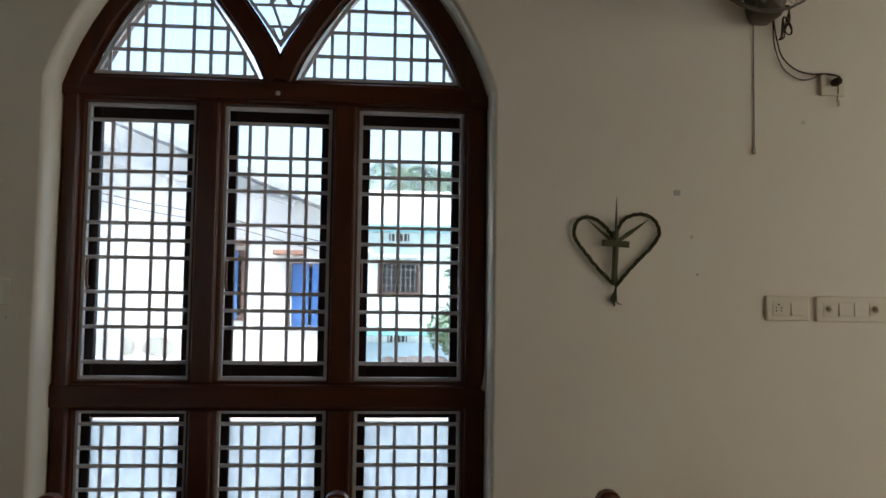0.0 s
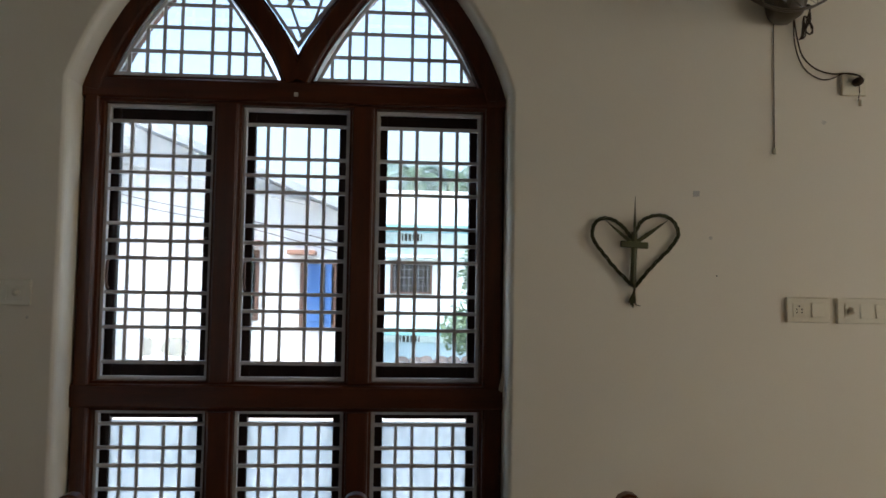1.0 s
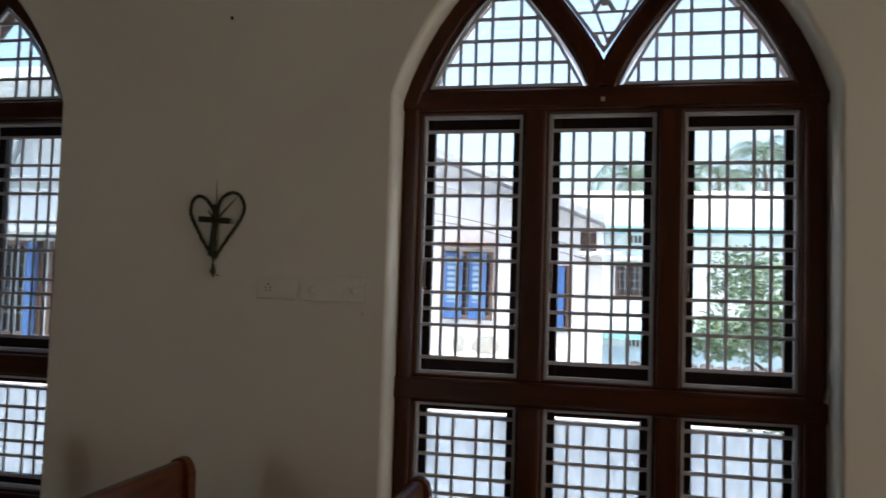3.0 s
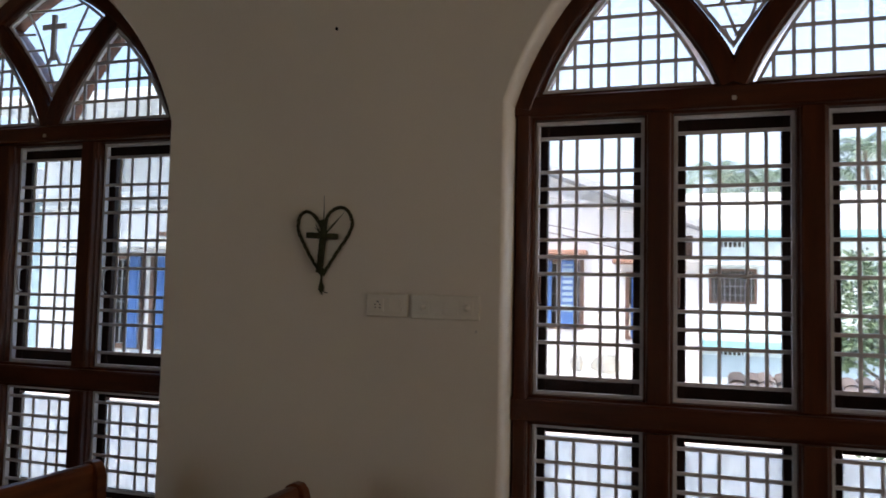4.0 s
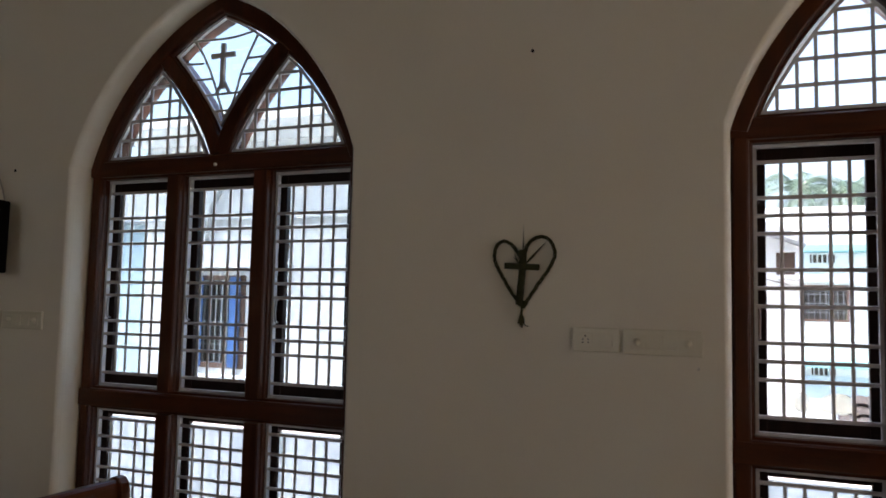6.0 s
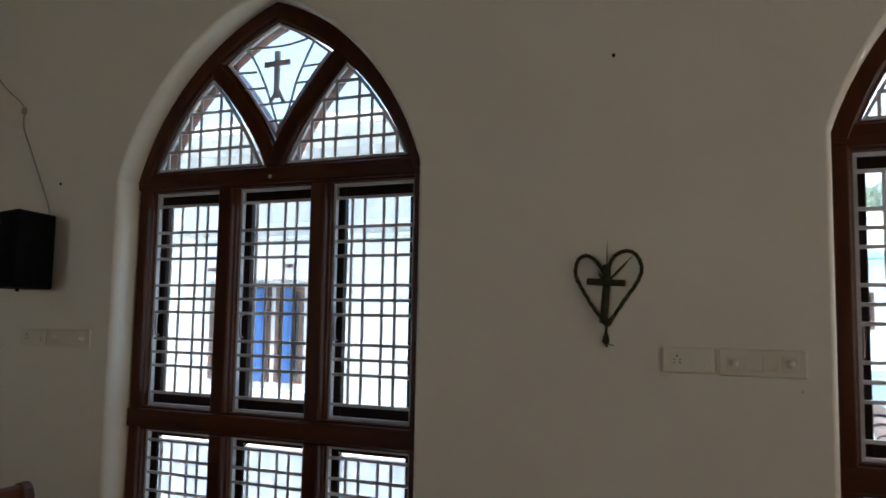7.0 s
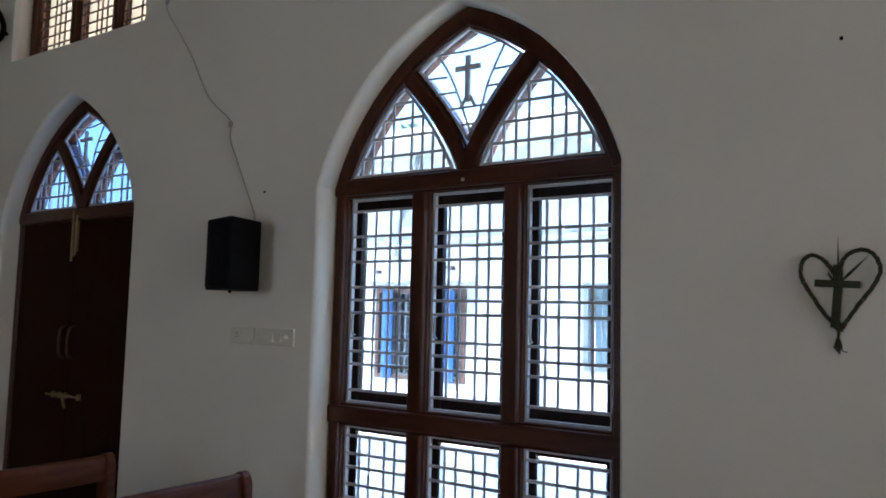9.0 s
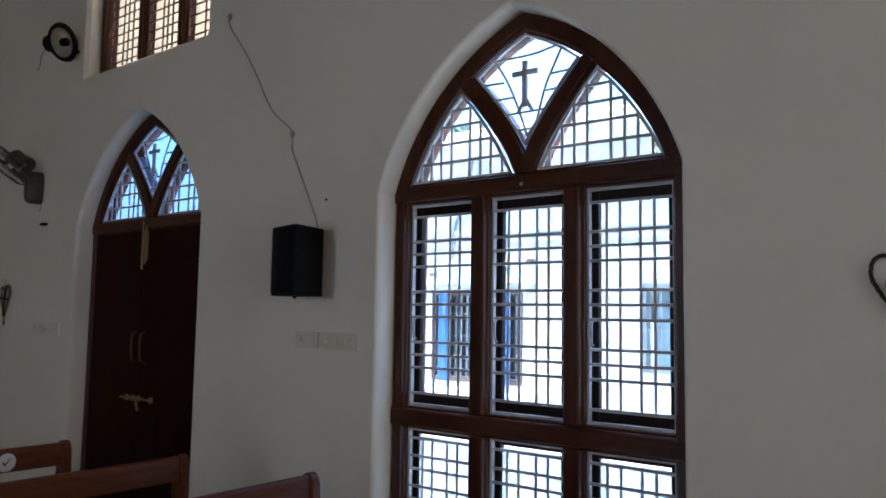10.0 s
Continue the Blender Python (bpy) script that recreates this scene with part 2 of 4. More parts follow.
def arch(d, n=14):
    """Half of the pointed arch, d inside the wall's edge: from the left springing to the point, as (x, z)."""
    r, x0 = ARC_R - d, -(HW - d)
    a0 = math.atan2(math.sqrt(max(0, r * r - (x0 - ARC_X) ** 2)), x0 - ARC_X)
    a1 = math.atan2(math.sqrt(r * r - ARC_X ** 2), -ARC_X)
    return [(ARC_X + r * math.cos(a0 + (a1 - a0) * i / n), ARC_Z + r * math.sin(a0 + (a1 - a0) * i / n)) for i in range(n + 1)]


def full_arch(d, n=14):
    left = arch(d, n)
    return left + [(-x, z) for x, z in left[-2::-1]]


def scan(poly, value, axis):
    """Where a line of constant x (axis 0) or z (axis 1) crosses the outline poly: the outermost two."""
    hits = []
    for p, q in zip(poly, poly[1:] + poly[:1]):
        a, b = p[axis], q[axis]
        if (a - value) * (b - value) < 0:
            t = (value - a) / (b - a)
            hits.append(p[1 - axis] + t * (q[1 - axis] - p[1 - axis]))
    return (min(hits), max(hits)) if len(hits) > 1 else None


# ---- the room ----
OPENINGS = (("window", -0.321 + OFF, 0.41), ("window", -3.223 + OFF, 0.41), ("door", -6.195 + OFF, 0.0))


def wall_with_arches():
    bm = bmesh.new()
    top = 5.3

    def quad(*p):
        bm.faces.new([bm.verts.new(c) for c in p])

    for y, d in ((W, 0.0), (W + WALL_T, 0.018)):
        x = ROOM_X0
        for kind, cx, sill in sorted(OPENINGS, key=lambda o: o[1]):
            hw = HW - d
            upper = kind == "door"
            quad((x, y, -0.02), (cx - hw, y, -0.02), (cx - hw, y, SPRING), (x, y, SPRING))
            t = UP_Z0 if upper else top
            quad((x, y, SPRING), (cx - hw, y, SPRING), (cx - hw, y, t), (x, y, t))
            pts = full_arch(d)
            for a, b in zip(pts, pts[1:]):
                quad((cx + a[0], y, a[1]), (cx + b[0], y, b[1]), (cx + b[0], y, t), (cx + a[0], y, t))
            if pts[0][1] != SPRING:
                quad((cx - hw, y, SPRING), (cx - hw - 1e-4, y, SPRING), (cx - hw, y, pts[0][1]))
            if upper:
                quad((x, y, t), (UP_X0 - 0.025 + d, y, t), (UP_X0 - 0.025 + d, y, top), (x, y, top))
                quad((UP_X1, y, t), (cx + hw, y, t), (cx + hw, y, top), (UP_X1, y, top))
            if sill > 0.05:
                quad((cx - hw, y, -0.02), (cx + hw, y, -0.02), (cx + hw, y, sill), (cx - hw, y, sill))
            x = cx + hw
        quad((x, y, -0.02), (ROOM_X1, y, -0.02), (ROOM_X1, y, top), (x, y, top))
    # reveals, with the plaster rounded at the inner edge
    prof = ((0.0, 0.0), (0.005, 0.002), (0.011, 0.008), (0.015, 0.017), (0.0176, 0.03), (0.018, 0.05), (0.018, WALL_T))
    for kind, cx, sill in OPENINGS:
        rings = []
        for d, y in prof:
            pts = full_arch(d)
            pts = [(pts[0][0], sill)] + pts + [(pts[-1][0], sill)]
            rings.append([(cx + px, W + y, pz) for px, pz in pts])
        loft(bm, rings, closed=kind == "window", caps=False)
    # reveal of the upper window
    u0, u1, z0, z1 = UP_X0, UP_X1, UP_Z0, top
    loft(bm, [[(u0 - 0.025, W, z1), (u0 - 0.025, W, z0), (u1, W, z0), (u1, W, z1)], [(u0 - 0.003, W + 0.03, z1), (u0 - 0.003, W + 0.03, z0), (u1, W + 0.03, z0), (u1, W + 0.03, z1)],
              [(u0 - 0.003, W + WALL_T, z1), (u0 - 0.003, W + WALL_T, z0), (u1, W + WALL_T, z0), (u1, W + WALL_T, z1)]], closed=False)
    bmesh.ops.remove_doubles(bm, verts=bm.verts, dist=0.0004)
    ob = finish("wall_north", bm, WALL)
    return tagged(ob, "cream-painted plaster wall with pointed-arch openings", "wall", kind="structure")


W, WALL_T = 2.5, 0.245
ROOM_X0, ROOM_X1, ROOM_Z1 = -10.0, 4.6, 5.2
UP_X0, UP_X1, UP_Z0 = -6.955, -5.412, 3.222
wall_with_arches()
tagged(finish("floor", boxed(ROOM_X0 - 0.2, ROOM_X1 + 0.2, ROOM_Y0 - 0.2, W + 0.24, -0.14, -0.02), FLOOR), "polished stone floor under the pews", "floor", kind="structure")
tagged(finish("ceiling", boxed(ROOM_X0 - 0.2, ROOM_X1 + 0.2, ROOM_Y0 - 0.2, W + 0.24, ROOM_Z1, ROOM_Z1 + 0.12), CEIL), "plain unseen ceiling, kept dark to limit bounced light", "ceiling", kind="structure")
tagged(finish("wall_west", boxed(ROOM_X0 - 0.23, ROOM_X0, ROOM_Y0 - 0.2, W - 0.001, -0.02, ROOM_Z1 - 0.001), WALL), "cream-painted end wall", "wall", kind="structure")
bm = boxed(ROOM_X1, ROOM_X1 + 0.23, ROOM_Y0 - 0.2, -1.5, -0.02, ROOM_Z1 - 0.001)
box(bm, ROOM_X1, ROOM_X1 + 0.23, 1.7, W - 0.001, -0.02, ROOM_Z1 - 0.001)
box(bm, ROOM_X1 + 0.002, ROOM_X1 + 0.228, -1.5, 1.7, -0.02, 0.4)
box(bm, ROOM_X1 + 0.002, ROOM_X1 + 0.228, -1.5, 1.7, 3.2, ROOM_Z1 - 0.001)
tagged(finish("wall_east", bm, WALL), "cream-painted end wall with an added opening for the fill lamp", "wall", kind="structure")
# Pane added out of view to cut the sky's share of the light.
tagged(finish("east_light_pane", boxed(ROOM_X1 + 0.19, ROOM_X1 + 0.2, -1.49, 1.69, 0.41, 3.19), FROST), "added milky pane, out of view, that dims the sky behind the fill lamp", "window", kind="structure")
# Added lamp for the warm light from the right, whose source is unseen.
fill_lamp(0, EAST_LAMP, 3.1, 2.6, 1.55, (1.0, 0.79, 0.52)).matrix_world = look((ROOM_X1 + 0.05, 0.1, 1.8), (0, 0.3, -1.6))
bm = boxed(ROOM_X0, -4.8, ROOM_Y0 - 0.23, ROOM_Y0, -0.02, ROOM_Z1 - 0.001)
box(bm, -3.2, ROOM_X1, ROOM_Y0 - 0.23, ROOM_Y0, -0.02, ROOM_Z1 - 0.001)
box(bm, -4.8, -3.2, ROOM_Y0 - 0.228, ROOM_Y0 - 0.002, -0.02, 0.8)
box(bm, -4.8, -3.2, ROOM_Y0 - 0.228, ROOM_Y0 - 0.002, 2.7, ROOM_Z1 - 0.001)
tagged(finish("wall_south", bm, WALL), "cream-painted wall with an added opening for the fill lamp", "wall", kind="structure")
# Another unseen pane, added so that little sky enters here.
tagged(finish("south_light_pane", boxed(-4.79, -3.21, ROOM_Y0 - 0.2, ROOM_Y0 - 0.19, 0.81, 2.69), FROST), "added milky pane, out of view, that holds back sky behind the fill lamp", "window", kind="structure")
# Cool lamp added to lift the left part of the north wall.
fill_lamp(-4.0, SOUTH_LAMP, 1.5, 1.8, 1.75, (0.90, 0.95, 1.0))


# ---- windows and door ----
FRONT, BACK = 0.12, 0.236
LANCET = [(-0.646, 2.158), (-0.60, 2.245), (-0.54, 2.345), (-0.475, 2.435), (-0.41, 2.515), (-0.35, 2.568),
          (-0.285, 2.497), (-0.22, 2.41), (-0.155, 2.312), (-0.105, 2.225), (-0.07, 2.158)]
DIAMOND = [(0.0, 2.795), (-0.10, 2.745), (-0.19, 2.69), (-0.272, 2.63), (-0.20, 2.55), (-0.125, 2.455), (-0.06, 2.365), (0.0, 2.278),
           (0.06, 2.365), (0.125, 2.455), (0.20, 2.55), (0.272, 2.63), (0.19, 2.69), (0.10, 2.745)]


def vertical_member(x, half, z0, z1, front=FRONT):
    prof = [(-half, BACK), (-half, front + 0.026), (-half + 0.009, front + 0.022), (-half + 0.011, front + 0.006), (-half + 0.017, front),
            (half - 0.017, front), (half - 0.011, front + 0.006), (half - 0.009, front + 0.022), (half, front + 0.026), (half, BACK)]
    return loft(bmesh.new(), [[(x + px, py, z) for px, py in prof] for z in (z0, z1)])


def level_member(x0, x1, z0, z1, front=FRONT - 0.003):
    prof = [(z0, BACK), (z0, front + 0.026), (z0 + 0.009, front + 0.022), (z0 + 0.011, front + 0.006), (z0 + 0.017, front),
            (z1 - 0.017, front), (z1 - 0.011, front + 0.006), (z1 - 0.009, front + 0.022), (z1, front + 0.026), (z1, BACK)]
    return loft(bmesh.new(), [[(x, py, pz) for pz, py in prof] for x in (x0, x1)])


def outline_bar(poly, width, y0, y1):
    """A flat bar along the inside of a closed outline."""
    cx, cz = sum(p[0] for p in poly) / len(poly), sum(p[1] for p in poly) / len(poly)
    n = len(poly)
    inner = []
    for i in range(n):
        a, b, c = (Vector((*poly[(i + k) % n], 0)) for k in (-1, 0, 1))
        u, v = (b - a).normalized(), (c - b).normalized()
        nu, nv = Vector((-u.y, u.x, 0)), Vector((-v.y, v.x, 0))
        m = (nu + nv).normalized()
        if m.dot(Vector((cx, cz, 0)) - b) < 0:
            m = -m
        k = min(2.2, 1 / max(0.3, abs(m.dot(nu))))
        inner.append((b.x + m.x * width * k, b.y + m.y * width * k))
    bm = bmesh.new()
    rings = [[(x, y, z) for x, z in pts] for pts, y in ((poly, y0), (inner, y0), (inner, y1), (poly, y1), (poly, y0))]
    loft(bm, rings, caps=False)
    bmesh.ops.remove_doubles(bm, verts=bm.verts, dist=0.0003)
    return bm


def rod_mesh(name, length, axis, width=0.0135, depth=0.008):
    h = length / 2
    e = width / 2
    bm = boxed(-h, h, 0, depth, -e, e, 0.002, 1) if axis == "x" else boxed(-e, e, 0.001, depth + 0.001, -h, h, 0.002, 1)
    me = bpy.data.meshes.new(name)
    bm.to_mesh(me)
    bm.free()
    me.materials.append(GRILLE)
    return me


UNITS_UP = (1, 2, 1, 1, 2, 1, 1, 2, 1, 1, 2, 1)
ROWS_UP = [2.060 - 0.98 * sum(UNITS_UP[:k]) / 16 for k in range(1, 12)]
ROWS_LOW = [0.926, 0.843, 0.781, 0.700, 0.638, 0.557]
COLS = [-0.191 + 0.382 * k / 6.5 for k in (1.5, 2.5, 4.0, 5.0)]
ROD_X = rod_mesh("bar", 0.378, "x")
ROD_UP = rod_mesh("bar", ROWS_UP[0] - ROWS_UP[-1], "z", 0.0125)
ROD_LOW = rod_mesh("bar", ROWS_LOW[0] - ROWS_LOW[-1], "z", 0.0125)


def grille(parent, cx, z0, z1, rows, rod):
    y = 0.172
    g = part("grille", outline_bar([(cx - 0.191, z0), (cx + 0.191, z0), (cx + 0.191, z1), (cx - 0.191, z1)], 0.012, y - 0.002, y + 0.02), GRILLE, parent, "grey-painted steel window grille")
    for z in rows:
        share("bar", ROD_X, g, (cx, y, z))
    for c in COLS:
        share("bar", rod, g, (cx + c, y, (rows[0] + rows[-1]) / 2))
    return g


def sash(parent, cx, z0, z1, top, bottom, pane_mat, handle):
    """A glazed shutter: stiles, rails, pane, pull handle."""
    y0, y1, h, s = 0.2, 0.232, 0.197, 0.045
    e = new("sash")
    e.parent = parent
    e["label"] = "dark wooden glazed sash"
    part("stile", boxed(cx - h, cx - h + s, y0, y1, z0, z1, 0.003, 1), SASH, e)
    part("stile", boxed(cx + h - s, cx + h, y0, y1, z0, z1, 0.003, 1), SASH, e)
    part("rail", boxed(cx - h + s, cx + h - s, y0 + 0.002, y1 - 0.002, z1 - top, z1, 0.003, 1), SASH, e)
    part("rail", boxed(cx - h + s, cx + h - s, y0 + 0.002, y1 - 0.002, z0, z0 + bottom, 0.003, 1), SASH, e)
    p = part("pane", boxed(cx - h + s - 0.006, cx + h - s + 0.006, y0 + 0.014, y0 + 0.018, z0 + bottom - 0.006, z1 - top + (0.006 if handle else -0.011)), pane_mat, e, "window glass")
    p.visible_shadow = False
    if handle:
        zc, xh = 1.452, cx - h + 0.022
        bm = tube(bmesh.new(), spline([(xh, y0 + 0.002, zc - 0.05), (xh, y0 - 0.016, zc - 0.044), (xh, y0 - 0.022, zc), (xh, y0 - 0.016, zc + 0.044), (xh, y0 + 0.002, zc + 0.05)], 5), 0.005, 6)
        part("handle", bm, METALGREY if handle > 1 else BROWN, e, "curved metal pull handle", True)


def grid_lancet(parent, side, glass):
    poly = [(side * x, z) for x, z in LANCET]
    y = 0.142
    g = part("grille", outline_bar(poly, 0.011, y - 0.002, y + 0.014), GRILLE, parent, "grey-painted steel grille")
    for off in (-0.235, -0.173, -0.115, -0.054, 0.054, 0.115, 0.173, 0.235):
        x = side * (-0.359) + off
        s = scan(poly, x, 0)
        if s and s[1] - s[0] > 0.02:
            part("bar", boxed(x - 0.006, x + 0.006, y + 0.001, y + 0.008, s[0] + 0.004, s[1] - 0.004), GRILLE, g)
    for z in (2.248, 2.337, 2.420, 2.495):
        s = scan(poly, z, 1)
        if s:
            part("bar", boxed(s[0] + 0.004, s[1] - 0.004, y, y + 0.007, z - 0.0065, z + 0.0065), GRILLE, g)
    p = part("pane", prism(bmesh.new(), poly, 0.215, 0.219), glass, parent, "window glass")
    p.visible_shadow = False


def cross_light(parent, glass):
    """The diamond light: a small steel cross between curved bars."""
    y = 0.142
    g = part("grille", outline_bar(DIAMOND, 0.011, y - 0.002, y + 0.014), GRILLE, parent, "grey steel grille with a cross")

    def rod(pts, r=0.0058):
        part("bar", tube(bmesh.new(), spline([(x, y + 0.004, z) for x, z in pts], 5), r, 5), GRILLE, g)

    rod([(-0.19, 2.69), (-0.136, 2.692), (-0.038, 2.688), (0.06, 2.69), (0.164, 2.707)])
    rod([(-0.172, 2.70), (-0.125, 2.63), (-0.095, 2.578), (-0.062, 2.51), (-0.034, 2.44), (0.012, 2.318)])
    rod([(0.182, 2.69), (0.14, 2.61), (0.1, 2.525), (0.072, 2.43), (0.05, 2.372), (0.006, 2.318)])
    for a, b in (((-0.238, 2.589), (-0.115, 2.582)), ((-0.172, 2.508), (-0.064, 2.506)), ((0.125, 2.582), (0.236, 2.584)), ((0.09, 2.511), (0.172, 2.512)),
                 ((-0.11, 2.43), (0.11, 2.43)), ((-0.05, 2.352), (0.05, 2.352))):
        rod([a, b])
    rod([(-0.04, 2.43), (-0.004, 2.492)], 0.009)
    rod([(0.036, 2.43), (0.0, 2.492)], 0.009)
    rod([(-0.03, 2.352), (0.0, 2.3), (0.03, 2.352)], 0.0035)
    part("cross", boxed(-0.012, 0.012, y - 0.012, y + 0.004, 2.452, 2.662, 0.002, 1), GRILLE, g)
    part("cross_arm", boxed(-0.066, 0.066, y - 0.010, y + 0.002, 2.595, 2.619, 0.002, 1), GRILLE, g)
    p = part("pane", prism(bmesh.new(), DIAMOND, 0.215, 0.219), glass, parent, "window glass")
    p.visible_shadow = False


def tracery(parent, glass):
    """The pointed head of a frame: arched rim, two curved branches, grilles."""
    for side in (-1, 1):
        rings = []
        e = 0.0975 + side * OFF
        prof = [(0.0125, BACK), (0.0125, 0.114), (e - 0.021, 0.114), (e - 0.013, 0.12), (e - 0.011, 0.136), (e, 0.14), (e, BACK)]
        cols = [arch(d) for d, y in prof]
        n = len(cols[0])
        for i in range(n):
            rings.append([(OFF - side * cols[k][i][0], prof[k][1], cols[k][i][1]) for k in range(len(prof))])
        part("arch_rim", loft(bmesh.new(), rings), WOOD, parent)
        mid = [Vector((side * x, 0, z)) for x, z in ((-0.362, 2.652), (-0.285, 2.572), (-0.205, 2.478), (-0.125, 2.372), (-0.055, 2.262), (-0.008, 2.155))]
        mid = spline(mid, 3)
        rings = []
        for i, p in enumerate(mid):
            d = (mid[min(i + 1, len(mid) - 1)] - mid[max(i - 1, 0)]).normalized()
            nrm = Vector((-d.z, 0, d.x))
            h = 0.046
            f = 0.1225 if side < 0 else 0.124
            rings.append([(p.x + nrm.x * u, v, p.z + nrm.z * u) for u, v in ((-h, BACK - 0.002), (-h, f + 0.024), (-h + 0.009, f + 0.02), (-h + 0.011, f + 0.005), (-h + 0.017, f), (h - 0.017, f), (h - 0.011, f + 0.005), (h - 0.009, f + 0.02), (h, f + 0.024), (h, BACK - 0.002))])
        part("branch", loft(bmesh.new(), rings), WOOD, parent)
        grid_lancet(parent, -side, glass)
    cross_light(parent, glass)


def arched_window(name, cx, handle, glass):
    w = thing(name, (cx, W, 0), "dark varnished pointed-arch window with grey steel grilles", "window", "arched windows of the hall", "structure")
    for side in (-1, 1):
        half = 0.0393 + side * OFF / 2
        bm = vertical_member(0, half, 0.512, 2.142, FRONT)
        bmesh.ops.translate(bm, verts=bm.verts, vec=(side * (0.674 + half), 0, 0))
        part("jamb", bm, WOOD, w)
        part("mullion", vertical_member(side * 0.2405, 0.0485, 0.512, 0.975, FRONT), WOOD, w)
        part("mullion", vertical_member(side * 0.2405, 0.0485, 1.0782, 2.062, FRONT), WOOD, w)
    part("transom", level_member(-0.746, 0.759, 2.062, 2.157), WOODH, w)
    part("middle_rail", level_member(-0.746, 0.759, 0.9765, 1.0785), WOODH, w)
    part("bottom_rail", level_member(-0.746, 0.759, 0.412, 0.506), WOODH, w)
    part("fixing_block", boxed(-0.007, 0.008, 0.11, 0.1175, 2.092, 2.107, 0.002, 1), TAPE, w, "small pale clip")
    tracery(w, glass)
    for cxs in (-0.481, 0.0, 0.481):
        sash(w, cxs, 1.074, 2.066, 0.062, 0.058, glass, handle)
        sash(w, cxs, 0.502, 0.981, 0.038, 0.055, FROST, 0)
        grille(w, cxs, 1.080, 2.060, ROWS_UP, ROD_UP)
        grille(w, cxs, 0.507, 0.975, ROWS_LOW, ROD_LOW)
    return w


arched_window("window_1", OPENINGS[0][1] - OFF, 1, GLASS)
arched_window("window_2", OPENINGS[1][1] - OFF, 2, DIMGLASS)


def arched_door(name, cx):
    d = thing(name, (cx, W, 0), "closed dark brown double door under a glazed pointed arch", "door", "", "structure")
    for side in (-1, 1):
        half = 0.0393 + side * OFF / 2
        bm = vertical_member(0, half, -0.02, 2.142, FRONT)
        bmesh.ops.translate(bm, verts=bm.verts, vec=(side * (0.674 + half), 0, 0))
        part("jamb", bm, WOOD, d)
        x0, x1 = (-0.0294, 0.678) if side > 0 else (-0.678, -0.0306)
        leaf = part("door_leaf", boxed(x0, x1, 0.128, 0.168, -0.019, 2.0635, 0.003, 1), DOORWOOD, d)
        xh = side * 0.05
        part("handle", tube(bmesh.new(), spline([(xh, 0.166, 1.17), (xh, 0.13, 1.19), (xh, 0.122, 1.27), (xh, 0.13, 1.36), (xh, 0.166, 1.38)], 5), 0.008, 7), BRONZE, leaf, "slim dark bronze pull handle", True)
    part("transom", level_member(-0.746, 0.759, 2.062, 2.157), WOODH, d)
    bolt = part("tower_bolt", boxed(-0.035, 0.0, 0.157, 0.164, 1.83, 2.06, 0.002, 1), BRASS, d, "brass tower bolt")
    part("rod", tube(bmesh.new(), [(-0.018, 0.15, 1.80), (-0.018, 0.15, 2.13)], 0.007, 7), BRASS, bolt)
    bolt = part("tower_bolt", boxed(0.012, 0.036, 0.157, 0.164, 1.86, 2.06, 0.002, 1), BRASS, d, "brass tower bolt")
    part("rod", tube(bmesh.new(), [(0.024, 0.15, 1.84), (0.024, 0.15, 2.1)], 0.006, 7), BRASS, bolt)
    latch = part("sliding_latch", boxed(-0.17, 0.06, 0.158, 0.164, 0.924, 0.942, 0.002, 1), BRASS, d, "brass sliding latch")
    part("rod", tube(bmesh.new(), [(-0.2, 0.146, 0.933), (0.19, 0.146, 0.933)], 0.0075, 7), BRASS, latch)
    for x in (-0.12, -0.05, 0.02, 0.17):
        part("staple", boxed(x - 0.008, x + 0.008, 0.136, 0.164, 0.915, 0.955, 0.003, 1), BRASS, latch)
    part("hasp", tube(bmesh.new(), [(-0.01, 0.146, 0.93), (0.03, 0.142, 0.86)], 0.009, 6), BRASS, latch)
    for o in d.children_recursive:
        if o.name.split(".")[0] in ("handle", "tower_bolt", "rod", "sliding_latch", "staple", "hasp"):
            for v in o.data.vertices:
                v.co += Vector((-0.03, -0.037, 0))
    tracery(d, REFLECTGLASS)
    return d


arched_door("door_1", OPENINGS[2][1] - OFF)


def upper_window():
    w = thing("window_3", (0, W, 0), "high rectangular brown window with cream glass and grilles", "window", "", "structure")
    z1 = 5.0
    edges = (UP_X0, -6.41, -5.92, UP_X1)
    part("bottom_rail", level_member(UP_X0, UP_X1, UP_Z0 + 0.002, UP_Z0 + 0.06, 0.1), WOODH, w)
    for x in edges:
        h = 0.03
        part("mullion", vertical_member(min(max(x, UP_X0 + h), UP_X1 - h), h, UP_Z0 + 0.062, z1, 0.104), WOOD, w)
    p = part("pane", boxed(UP_X0 + 0.04, UP_X1 - 0.04, 0.21, 0.215, UP_Z0 + 0.05, z1), CREAMGLASS, w, "cream milky glass")
    p.visible_shadow = False
    for a, b in zip(edges, edges[1:]):
        g = part("grille", outline_bar([(a + 0.035, UP_Z0 + 0.066), (b - 0.035, UP_Z0 + 0.066), (b - 0.035, z1), (a + 0.035, z1)], 0.012, 0.15, 0.165), BROWN, w, "brown steel grille")
        width = b - a - 0.07
        for f in (0.1, 0.44, 0.57, 0.71):
            x = a + 0.035 + width * f
            part("bar", boxed(x - 0.005, x + 0.005, 0.152, 0.16, UP_Z0 + 0.07, z1), BROWN, g)
        z = UP_Z0 + 0.13
        while z < z1 - 0.1:
            part("bar", boxed(a + 0.04, b - 0.04, 0.151, 0.159, z - 0.005, z + 0.005), BROWN, g)
            z += 0.07


upper_window()


